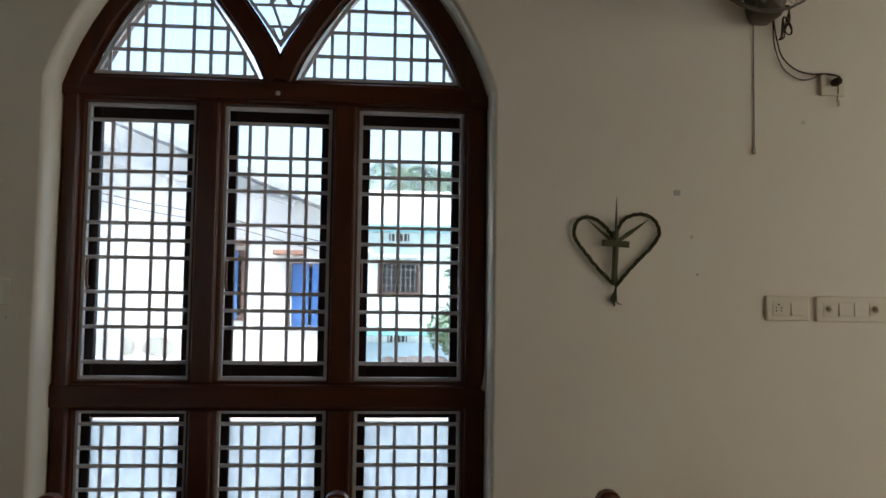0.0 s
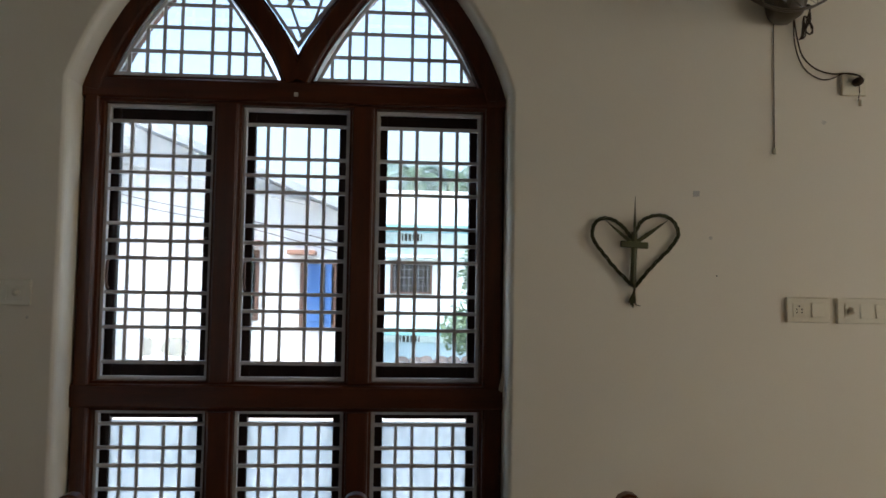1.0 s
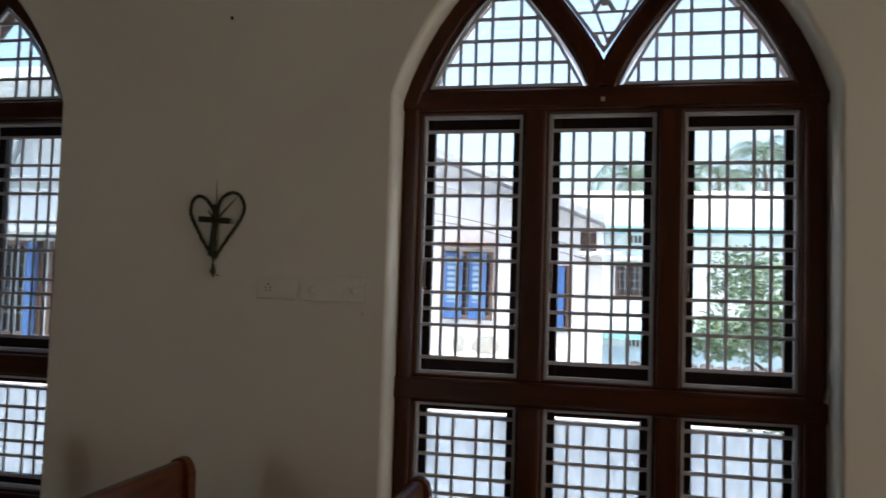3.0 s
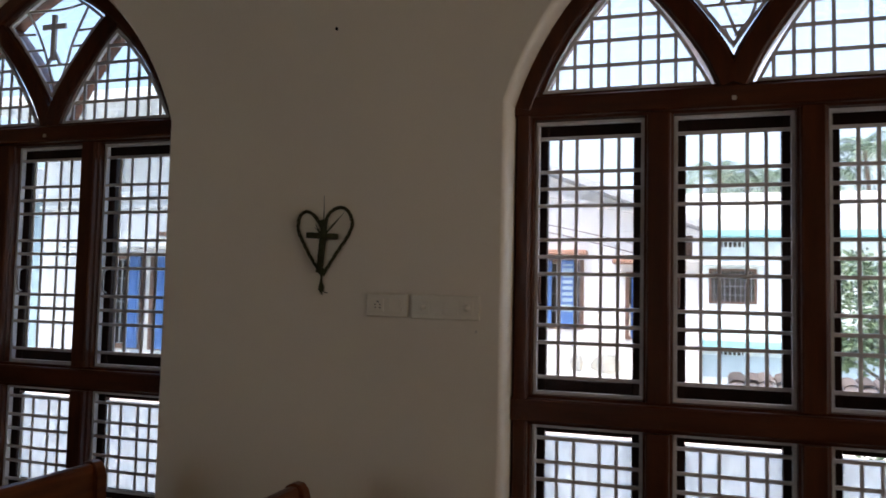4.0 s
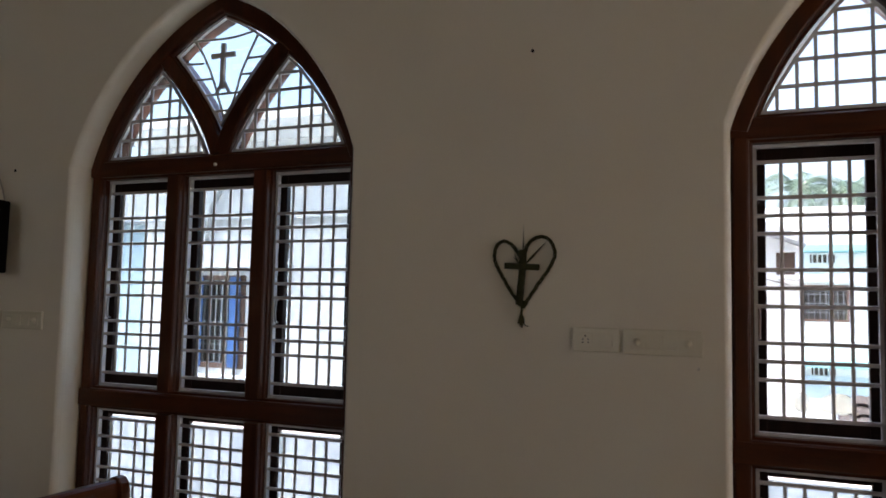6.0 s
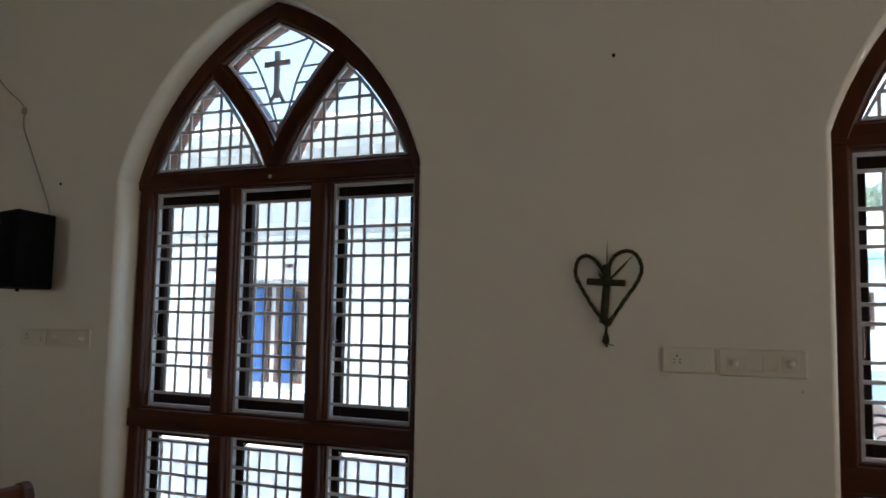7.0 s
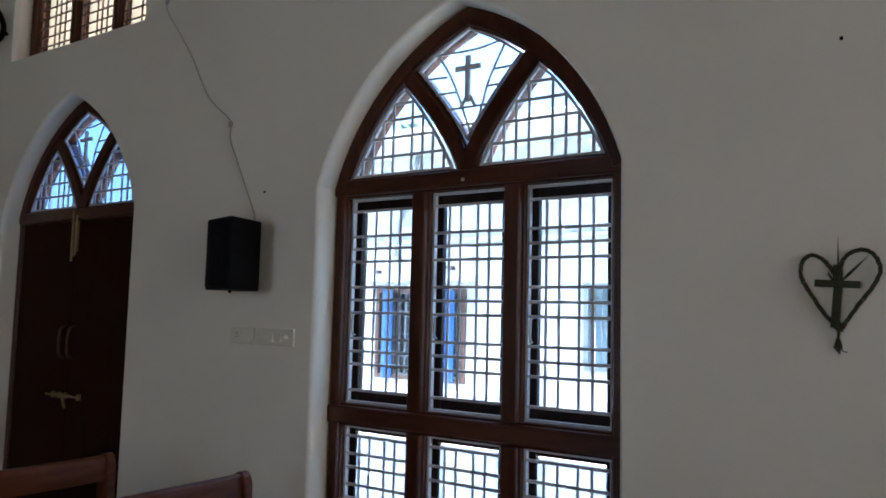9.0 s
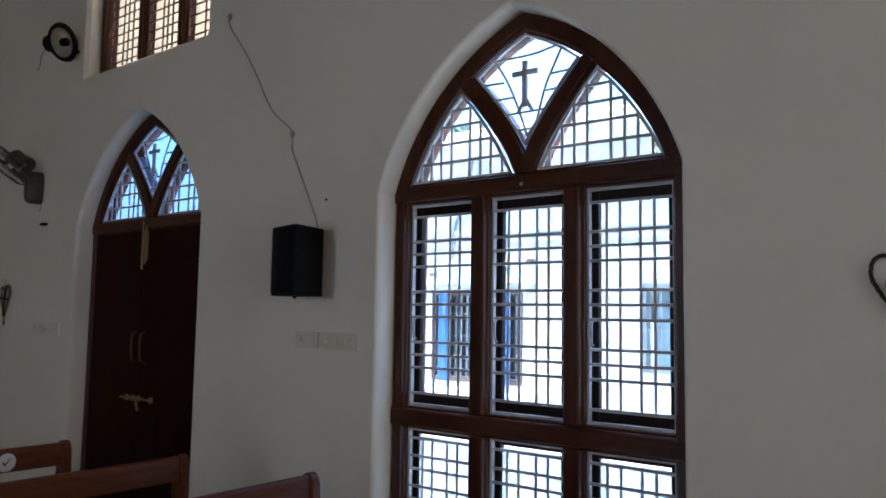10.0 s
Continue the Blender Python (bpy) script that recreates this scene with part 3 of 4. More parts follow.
# ---- things on the wall ----
def heart(at, sx, seed, label):
    """A plaited palm-leaf heart with a folded leaf cross."""
    rng = random.Random(seed)
    h = thing("palm_heart", at, label, "wall ornament", "palm-leaf hearts on the wall")
    right = [(0.0, 0.012), (0.006, 0.045), (0.03, 0.085), (0.075, 0.104), (0.117, 0.1), (0.146, 0.076), (0.156, 0.037), (0.128, -0.008), (0.077, -0.06), (0.03, -0.112), (0.004, -0.145)]
    left = [(-0.004, 0.012), (-0.02, 0.04), (-0.048, 0.07), (-0.08, 0.088), (-0.112, 0.09), (-0.138, 0.072), (-0.147, 0.035), (-0.135, 0.004), (-0.105, -0.035), (-0.06, -0.088), (-0.004, -0.142)]
    for pts in (left, right):
        line = spline([(x * sx, -0.012, z) for x, z in pts], 9)
        bm = bmesh.new()
        for strand in range(3):
            out = []
            for i, p in enumerate(line):
                d = (line[min(i + 1, len(line) - 1)] - line[max(i - 1, 0)]).normalized()
                n = Vector((-d.z, 0, d.x))
                a = i * 0.42 + strand * 2.09
                out.append(p + n * 0.0042 * math.cos(a) + Vector((0, 0.003 * math.sin(a), 0)) + n * rng.uniform(-0.0008, 0.0008))
            tube(bm, out, 0.0031 if sx > 0.9 else 0.0029, 5)
        part("plait", bm, PALM, h, "dark plaited palm leaf", True)
    lean = -0.006 if sx > 0.9 else -0.012
    leaf, wide, top, reach = (PALMG, 0.0095, 0.045, 0.046) if sx > 0.9 else (PALM, 0.0125, 0.06, 0.062)
    strip = "folded green palm strip" if sx > 0.9 else "dark dried palm strip"
    bm = bmesh.new()
    loft(bm, [[(x + (lean if z < 0 else 0), y, z) for x, y in ((-wide, -0.019), (0, -0.0225), (wide, -0.021), (wide, -0.012), (-wide, -0.012))] for z in (-0.135, 0.0, top)])
    part("cross_upright", bm, leaf, h, strip)
    bm = boxed(-reach - 0.004, reach, -0.027, -0.016, -0.011, 0.011, 0.002, 1)
    bmesh.ops.rotate(bm, verts=bm.verts, cent=(0, -0.02, 0), matrix=Matrix.Rotation(0.05, 3, "Y"))
    part("cross_arm", bm, leaf, h, strip)
    for tip, base, w in (((0.002, 0.168 if sx > 0.9 else 0.15), (0.001, 0.03), 0.005), ((0.118 * sx, 0.088), (0.012, 0.012), 0.008), ((-0.105 * sx, 0.085) if sx > 0.9 else (-0.03, 0.045), (-0.016, 0.012), 0.006),
                         ((0.04, 0.04), (0.006, 0.008), 0.004), ((-0.036, 0.034), (-0.006, 0.008), 0.004)):
        w *= 1.0 if sx > 0.9 else 0.55
        b, t = Vector((base[0], -0.015, base[1])), Vector((tip[0], -0.02, tip[1]))
        d = (t - b).normalized()
        n = Vector((-d.z, 0, d.x))
        bm = bmesh.new()
        rings = []
        for f, k in ((0, 0.8), (0.3, 1.0), (0.65, 0.55), (1, 0.06)):
            p = b.lerp(t, f)
            rings.append([p - n * w * k, p + Vector((0, -0.002, 0)), p + n * w * k, p + Vector((0, 0.0012, 0))])
        part("leaf_tip", loft(bm, rings), leaf, h)
    bm = bmesh.new()
    for k in range(4):
        x = -0.006 + 0.004 * k
        tube(bm, spline([(x, -0.012, -0.12), (-0.001 + rng.uniform(-0.003, 0.003), -0.014, -0.155), (x * 1.2 - 0.004, -0.01, -0.185), (x * 1.6 - 0.006, -0.008, -0.20 - 0.008 * (k % 3))], 4), 0.0034, 5)
    tube(bm, spline([(0.002, -0.012, -0.195), (0.008, -0.01, -0.206), (0.022, -0.01, -0.21)], 4), 0.0018, 5)
    part("tied_tail", bm, PALM, h, "", True)
    part("nail", tube(bmesh.new(), [(0, -0.022, 0.02), (0, 0.01, 0.02)], 0.0016, 5), METALGREY, h)
    return h


heart((0.867, W, 1.577), 1.0, 1, "wide plaited palm-leaf heart with a green cross, nailed up")
heart((-1.75, W, 1.632), 0.73, 2, "narrow dark plaited palm-leaf heart with a cross, nailed to the wall")
heart((-8.02, W, 1.60), 0.5, 3, "narrow dark plaited palm-leaf heart with a cross, nailed to the wall")


def plate(x0, x1, z0, z1, modules, label):
    """A modular switch plate; modules from left to right: s switch, k knob, p five-pin socket."""
    cx, cz = (x0 + x1) / 2, (z0 + z1) / 2
    p = thing("switch_plate", (cx, W, cz), label, "switch plate", "switch plates on the wall")
    w, h = (x1 - x0) / 2, (z1 - z0) / 2
    part("cover", boxed(-w, w, -0.011, 0.0, -h, h, 0.004, 2), PLATE, p)
    pitch = 0.85 * 2 * w / len(modules)
    for i, m in enumerate(modules):
        mx = -0.85 * w + pitch * (i + 0.5)
        mw, mh = min(pitch * 0.46, 0.023), h * 0.56
        if m == "s":
            bm = bmesh.new()
            loft(bm, [[(mx - mw, -0.0105, -mh), (mx + mw, -0.0105, -mh), (mx + mw, -0.0105, mh), (mx - mw, -0.0105, mh)],
                      [(mx - mw + 0.001, -0.0165, -mh + 0.001), (mx + mw - 0.001, -0.0165, -mh + 0.001), (mx + mw - 0.001, -0.012, mh - 0.001), (mx - mw + 0.001, -0.012, mh - 0.001)]])
            part("rocker_switch", bm, PLATE, p)
        elif m == "k":
            part("module", boxed(mx - mw, mx + mw, -0.0125, -0.01, -mh, mh, 0.001, 1), PLATE, p)
            part("regulator_knob", disc_lathe(bmesh.new(), [(0.013, -0.012), (0.0125, -0.017), (0.008, -0.019), (0.0075, -0.028), (0.005, -0.03)], 16, "y", (mx, 0, 0.0)), PLATE, p, "", True)
        else:
            s = part("socket", boxed(mx - mw, mx + mw, -0.0125, -0.01, -mh, mh, 0.001, 1), PLATE, p)
            for dx, dz, r in ((0, 0.013, 0.0034), (-0.009, 0.002, 0.0027), (0.009, 0.002, 0.0027), (-0.009, -0.009, 0.0027), (0.009, -0.009, 0.0027)):
                part("pin_hole", disc_lathe(bmesh.new(), [(r, -0.0128), (r, -0.0122)], 8, "y", (mx + dx, 0, dz)), DARK, s)
    return p


SOCK = "ivory plastic socket plate with one switch"
KNOBS = "ivory plastic plate with switches and two round regulators"
plate(1.410, 1.567, 1.317, 1.405, "ps", SOCK)
plate(1.594, 1.862, 1.315, 1.405, "kssk", KNOBS)
plate(-1.572, -1.412, 1.342, 1.424, "ps", SOCK)
plate(-1.399, -1.147, 1.338, 1.424, "kssk", KNOBS)
plate(-4.53, -4.36, 1.340, 1.424, "ps", SOCK)
plate(-4.345, -4.083, 1.338, 1.424, "kssk", KNOBS)
plate(-7.52, -7.36, 1.335, 1.42, "ps", SOCK)
plate(-7.34, -7.1, 1.335, 1.42, "kssk", KNOBS)


def square_socket():
    s = thing("wall_socket", (1.667, W, 2.169), "square ivory wall socket with a brown plug", "socket")
    part("cover", boxed(-0.045, 0.045, -0.013, 0.0, -0.042, 0.042, 0.003, 2), PLATE, s)
    part("plug", disc_lathe(bmesh.new(), [(0.006, -0.05), (0.012, -0.045), (0.016, -0.03), (0.014, -0.013)], 10, "y", (0.004, 0, 0.004)), CORD, s, "brown plug", True)
    part("plug_wing", boxed(-0.012, 0.016, -0.035, -0.02, -0.008, 0.012, 0.003, 1), CORD, s)
    part("pull_cord", tube(bmesh.new(), [(0.018, -0.0145, 0.03), (0.0185, -0.0145, -0.03), (0.019, -0.004, -0.06)], 0.0016, 5), CORD, s)
    part("toggle", disc_lathe(bmesh.new(), [(0.003, -0.058), (0.006, -0.064), (0.007, -0.078), (0.005, -0.081)], 8, "z", (0.019, -0.018, 0)), PLATE, s)


square_socket()


def wall_fan(at, label, head, cords, facing=(0, -1, 0), slim=1.0):
    """A wall fan: rounded base, arm, motor, wire cage and blades. head: the cage's middle, from the base."""
    f = thing("wall_fan", at, label, "fan", "wall fans")
    bm = bmesh.new()
    rings = []
    for y, k in ((0.0, 0.92), (-0.012, 1.0), (-0.09, 1.0), (-0.118, 0.86), (-0.126, 0.6)):
        rings.append([(0.057 * slim * k * math.copysign(abs(math.cos(a)) ** 0.6, math.cos(a)), y, 0.125 * k * math.copysign(abs(math.sin(a)) ** 0.6, math.sin(a)) + 0.125) for a in (2 * math.pi * i / 24 for i in range(24))])
    part("base", loft(bm, rings), FANBODY, f, "", True)
    hx, hy, hz = head
    part("arm", tube(bmesh.new(), spline([(0, -0.07, 0.19), (hx * 0.2, -0.15, 0.21), (hx * 0.7, hy + 0.19, hz - 0.03), (hx, hy + 0.13, hz)], 6), 0.03, 8), FANBODY, f, "", True)
    turn = Matrix.Translation((hx, hy + 0.09, hz)) @ Vector((0, -1, 0)).rotation_difference(Vector(facing)).to_matrix().to_4x4() @ Matrix.Translation((0, -0.09, 0))

    def head_part(name, bm, mat, label="", smooth=False):
        bmesh.ops.transform(bm, matrix=turn, verts=bm.verts)
        part(name, bm, mat, f, label, smooth)

    head_part("motor", disc_lathe(bmesh.new(), [(0.02, 0.14), (0.05, 0.13), (0.066, 0.09), (0.066, 0.04), (0.05, 0.02), (0.02, 0.015)], 18, "y"), FANBODY, "", True)
    r = 0.215
    bm = bmesh.new()
    for rr, y in ((r, 0.0), (r, 0.012), (0.14, -0.052), (0.15, 0.058), (0.05, -0.066)):
        tube(bm, [(rr * math.cos(a), y, rr * math.sin(a)) for a in (2 * math.pi * k / 32 for k in range(33))], 0.004 if rr == r else 0.0022, 5)
    for k in range(28):
        a = 2 * math.pi * k / 28
        c, s = math.cos(a), math.sin(a)
        tube(bm, [(q * c, y, q * s) for q, y in ((0.05, -0.066), (0.14, -0.052), (r, 0.0), (0.15, 0.058), (0.06, 0.062))], 0.0015, 4)
    head_part("cage", bm, FANBODY, "wire cage")
    for k in range(3):
        a0 = 2 * math.pi * k / 3 + 0.4
        rings = []
        for q, wd in ((0.03, 0.02), (0.08, 0.05), (0.14, 0.065), (0.185, 0.04)):
            row = []
            for s, t in ((-1, -0.002), (1, -0.002), (1, 0.002), (-1, 0.002)):
                a = a0 + s * wd / q * 0.5
                row.append((q * math.cos(a), t + s * 0.014, q * math.sin(a)))
            rings.append(row)
        head_part("blade", loft(bmesh.new(), rings), FANBODY)
    for c in cords:
        part("pull_cord", tube(bmesh.new(), [(0.0 + c[0], -0.004, 0.01), (c[0], -0.003, -c[1])], 0.0017, 6), CORD, f)
        part("toggle", disc_lathe(bmesh.new(), [(0.003, 0.012), (0.006, 0.006), (0.007, -0.01), (0.005, -0.012)], 8, "z", (c[0], -0.008, -c[1])), PLATE, f)
    return f


fan = wall_fan((1.396, W, 2.372), "grey-brown wall fan with a looped cord and pull string", (-0.13, -0.32, 0.15), ((-0.02, 0.452),))
part("loose_lead", tube(bmesh.new(), spline([(0.03, -0.05, 0.02), (0.055, -0.03, -0.06), (0.08, -0.02, -0.115), (0.13, -0.015, -0.155), (0.19, -0.015, -0.17), (0.235, -0.02, -0.168), (0.27, -0.03, -0.175), (0.29, -0.035, -0.19), (0.282, -0.045, -0.208)], 6), 0.0028, 5), CORD, fan, "brown flex")
part("loose_lead", tube(bmesh.new(), spline([(0.03, -0.05, 0.02), (0.05, -0.02, -0.07), (0.085, -0.012, -0.15), (0.14, -0.01, -0.187), (0.185, -0.012, -0.188), (0.23, -0.015, -0.168), (0.26, -0.02, -0.172), (0.285, -0.03, -0.178)], 6), 0.0024, 5), CORD, fan, "brown flex")
for dx in (0.0, 0.006, 0.013):
    part("cord_loop", tube(bmesh.new(), spline([(0.06 + dx, -0.03, 0.06), (0.075 + dx, -0.03, 0.072), (0.098, -0.028 - dx, 0.06), (0.103 - dx, -0.03, 0.02), (0.085, -0.03, -0.02), (0.1, -0.032, -0.035), (0.108, -0.032, -0.02 + dx), (0.08, -0.03, 0.03), (0.07 + dx, -0.03, -0.04), (0.06, -0.03, -0.055)], 6), 0.0026, 5), CORD, fan, "coiled brown flex")
wall_fan((-7.52, W, 2.325), "grey-brown wall fan on a bent bracket arm", (-0.02, -0.27, 0.34), ((0.0, 0.05),), (-0.25, -0.6, -0.75), 0.66)


def spotlight(at):
    """A round flood lamp turned along the wall, on a short bracket."""
    s = thing("spotlight", at, "round black wall lamp with a pale reflector", "lamp", rz=112)
    away = pose(0, 0, 0, 0, 0, -112) @ Vector((0.0, 0.168, -0.02))
    part("bracket", tube(bmesh.new(), [away, away * 0.5 + Vector((0, 0.06, -0.02)), (0.0, 0.05, 0.0)], 0.014, 7), DARK, s)
    body = part("housing", disc_lathe(bmesh.new(), [(0.035, 0.10), (0.06, 0.075), (0.066, 0.02), (0.10, -0.01), (0.135, -0.04), (0.142, -0.06), (0.124, -0.06), (0.108, -0.035)], 24, "y"), DARK, s, "", True)
    part("reflector", disc_lathe(bmesh.new(), [(0.107, -0.042), (0.07, -0.03), (0.02, -0.022)], 24, "y"), PLATE, body, "pale reflector", True)
    part("bulb_holder", disc_lathe(bmesh.new(), [(0.024, -0.022), (0.03, -0.05), (0.032, -0.085), (0.02, -0.1)], 12, "y"), DARK, body, "", True)
    part("loose_lead", tube(bmesh.new(), spline([(-0.03, 0.07, -0.05), (-0.05, 0.09, -0.12), (-0.045, 0.095, -0.17), (-0.06, 0.1, -0.22)], 5), 0.003, 5), CORD, s)
    return s


spotlight((-7.05, W - 0.168, 3.465))


def loudspeaker():
    s = thing("loudspeaker", (-4.4, W, 1.6), "black wedge-shaped loudspeaker hung on the wall", "loudspeaker")
    plan = [(-0.1, -0.21), (0.15, -0.28), (0.088, -0.03), (-0.095, -0.03)]
    cab = bmesh.new()
    loft(cab, [[(x, y, z) for x, y in plan] for z in (0.002, 0.348)])
    bmesh.ops.bevel(cab, geom=cab.edges[:], offset=0.008, segments=2, profile=0.5, affect="EDGES")
    part("cabinet", cab, DARK, s)
    a, b = Vector((*plan[0], 0)), Vector((*plan[1], 0))
    d = (b - a).normalized()
    n = Vector((d.y, -d.x, 0))
    bm = bmesh.new()
    rings = []
    for k in range(9):
        f = 0.04 + 0.92 * k / 8
        p = a.lerp(b, f) + n * (0.004 + 0.034 * math.sin(math.pi * k / 8))
        q = a.lerp(b, f) + n * 0.001
        rings.append([(p.x, p.y, 0.018), (p.x, p.y, 0.332), (q.x, q.y, 0.332), (q.x, q.y, 0.018)])
    part("front_grille", loft(bm, rings), CLOTH, s, "black cloth front")
    part("mount", boxed(-0.04, 0.03, -0.04, 0.0, 0.1, 0.26, 0.003, 1), DARK, s)
    part("knob", disc_lathe(bmesh.new(), [(0.008, 0.004), (0.008, -0.012)], 8, "z", (0.06, -0.19, 0)), DARK, s)
    return s


loudspeaker()
cable_line = [(-5.215, W - 0.004, 3.29), (-5.2, W - 0.006, 3.22), (-5.07, W - 0.006, 3.06), (-4.945, W - 0.006, 2.89), (-4.80, W - 0.006, 2.66), (-4.64, W - 0.006, 2.53), (-4.608, W - 0.006, 2.485), (-4.605, W - 0.006, 2.40), (-4.548, W - 0.006, 2.288), (-4.45, W - 0.007, 2.10), (-4.385, W - 0.012, 1.972), (-4.37, W - 0.02, 1.86), (-4.37, W - 0.03, 1.8)]
tagged(finish("speaker_cable", tube(bmesh.new(), spline(cable_line, 7), 0.0036, 6), CABLE, None, True), "grey-brown cable running slack down the wall", "cable")
for x, z in ((-5.21, 3.285), (-4.608, 2.485)):
    bm = boxed(x - 0.014, x + 0.014, W - 0.014, W, z - 0.016, z + 0.016, 0.004, 1)
    tagged(finish("cable_clip", bm, CABLE), "small clip holding the cable to the wall", "clip", "cable clips")


def wall_mark(name, x, z, w, h, mat, label, depth=0.004):
    n = 9
    rng = random.Random(int(abs(x) * 1000))
    ragged = mat is STAIN
    poly = [(x + w * math.cos(2 * math.pi * k / n) * (rng.uniform(0.6, 1) if ragged else 1), z + h * math.sin(2 * math.pi * k / n) * (rng.uniform(0.6, 1) if ragged else 1)) for k in range(n)]
    if mat is TAPE:
        poly = [(x - w, z - h), (x + w * 0.9, z - h * 0.9), (x + w, z + h), (x - w * 0.95, z + h)]
    tagged(finish(name, prism(bmesh.new(), poly, W - depth, W + 0.001), mat), label, "wall mark")


wall_mark("tape_patch", 1.093, 1.762, 0.011, 0.010, TAPE, "small square of grey tape on the wall")
wall_mark("scuff", 1.145, 1.608, 0.008, 0.008, STAIN, "faint brown scuff on the wall", 0.0006)
wall_mark("scuff", 1.165, 1.475, 0.0035, 0.002, DARK, "small dark chip in the plaster", 0.0015)
wall_mark("scuff", 1.56, 2.03, 0.01, 0.009, STAIN, "faint brown scuff on the wall", 0.0006)
wall_mark("nail_hole", -1.728, 2.417, 0.006, 0.007, DARK, "dark nail hole in the plaster", 0.004)
wall_mark("nail_hole", -4.334, 2.105, 0.006, 0.007, DARK, "dark nail hole in the plaster", 0.004)
wall_mark("scuff", -1.16, 1.30, 0.006, 0.006, STAIN, "faint brown scuff on the wall", 0.0006)
wall_mark("wall_hook", -7.433, 2.167, 0.05, 0.012, DARK, "short dark hook on the wall", 0.02)
# broken plaster at the window's edge
tagged(finish("plaster_chip", prism(bmesh.new(), [(0.418, 1.06), (0.437, 1.05), (0.441, 1.17), (0.434, 1.16), (0.426, 1.1)], W + 0.1, W + 0.1185), STAIN), "chipped bare plaster beside the window frame", "wall mark")


# ---- pews ----
def pew(at, length, label):
    """A pew along the y axis, its end towards the wall: posts, top rail, slats, seat, feet."""
    p = thing("pew", at, label, "pew", "rows of pews")
    bm = bmesh.new()
    rail = [(-0.012, 0.758), (-0.022, 0.85), (-0.024, 0.866), (-0.02, 0.874), (-0.006, 0.876), (0.008, 0.874), (0.014, 0.866), (0.016, 0.85), (0.02, 0.758)]
    part("top_rail", loft(bm, [[(x, y, z) for x, z in rail] for y in (-length + 0.02, -0.03)]), PEWWOOD, p)
    for y in (-length, -0.045):
        bm = bmesh.new()
        outline = [(-0.03, 0.0), (-0.034, 0.5), (-0.045, 0.82), (-0.042, 0.855), (-0.03, 0.877), (-0.008, 0.886), (0.014, 0.882), (0.03, 0.862), (0.036, 0.83), (0.042, 0.5), (0.05, 0.0)]
        loft(bm, [[(x, y + dy, z) for x, z in outline] for dy in (0.0, 0.042)])
        bmesh.ops.bevel(bm, geom=bm.edges[:], offset=0.005, segments=2, profile=0.5, affect="EDGES")
        part("end_post", bm, PEWWOOD, p)
        part("leg", boxed(-0.42, -0.36, y, y + 0.042, 0.0, 0.43, 0.004, 1), PEWWOOD, p)
        part("foot_rail", boxed(-0.359, -0.031, y + 0.004, y + 0.038, 0.06, 0.12, 0.004, 1), PEWWOOD, p)
    part("back_slat", boxed(-0.013, 0.02, -length + 0.04, -0.046, 0.52, 0.64, 0.005, 1), PEWWOOD, p)
    part("seat", boxed(-0.45, -0.04, -length - 0.01, 0.01, 0.431, 0.462, 0.006, 2), PEWWOOD, p)
    for c in p.children:
        for v in c.data.vertices:
            v.co.z *= 0.966
    return p


PEW = "reddish-brown polished wooden pew with a rounded end post"
for k in range(9):
    end = 2.12 if k < 7 else (2.0, 1.82)[k - 7]
    pew((0.73 - 0.78 * k, end, -0.02), end - 0.42, PEW)
sx, sy, sz = -5.486, 1.50, 0.762
st = thing("sticker", (sx, sy, sz), "round white sticker with a red tick on a pew back", "sticker")
part("paper", disc_lathe(bmesh.new(), [(0.045, 0.0), (0.045, 0.002)], 24, "y"), WHITE, st)
part("tick", prism(bmesh.new(), [(-0.02, 0.0), (-0.014, 0.006), (-0.006, -0.006), (0.016, 0.026), (0.02, 0.024), (-0.005, -0.019)], -0.0015, -0.0005), RED, st, "red tick")
st.matrix_world = pose(sx, sy, sz, 0, 0, 90) @ pose(0, 0, 0, 3, 0, 0)

# a streaked cream pouch against the outside of the first window
for x, w, h in ((-0.848, 0.024, 0.036), (-0.742, 0.052, 0.038)):
    bm = bmesh.new()
    bmesh.ops.create_icosphere(bm, subdivisions=3, radius=1.0)
    for v in bm.verts:
        k = 1 + 0.22 * noise.noise(v.co * 1.7 + Vector((x * 9, 0, 0)))
        v.co = Vector((x + v.co.x * w * k, W + 0.246 + v.co.y * 0.012, 1.188 + max(-0.8, v.co.z) * h * k))
    tagged(finish("plastic_pouch", bm, POUCH, None, True), "crumpled cream plastic pouch behind the window glass", "pouch", "pouches at the window")

# ---- outside ----
GZ = -2.6
bm = bmesh.new()
n = 40
grid = [[bm.verts.new((-400 + 800 * i / n, W + 0.25 + 900 * (j / n) ** 2, GZ + 0.06 * noise.noise(Vector((i * 0.7, j * 0.7, 0))))) for j in range(n + 1)] for i in range(n + 1)]
for i in range(n):
    for j in range(n):
        bm.faces.new((grid[i][j], grid[i + 1][j], grid[i + 1][j + 1], grid[i][j + 1]))
for f in ((-400, -300, W + 0.25),):
    vs = [bm.verts.new(c) for c in ((-400, f[1], GZ), (400, f[1], GZ), (400, f[2], GZ), (-400, f[2], GZ))]
    bm.faces.new(vs)
tagged(finish("ground", bm, GROUND), "bare dusty ground between the houses", "ground", kind="structure")
tagged(finish("plinth", boxed(ROOM_X0 - 0.2, ROOM_X1 + 0.2, ROOM_Y0 - 0.2, W + 0.24, GZ - 0.1, -0.15), HOUSEW), "plastered base wall under the hall", "base", kind="structure")


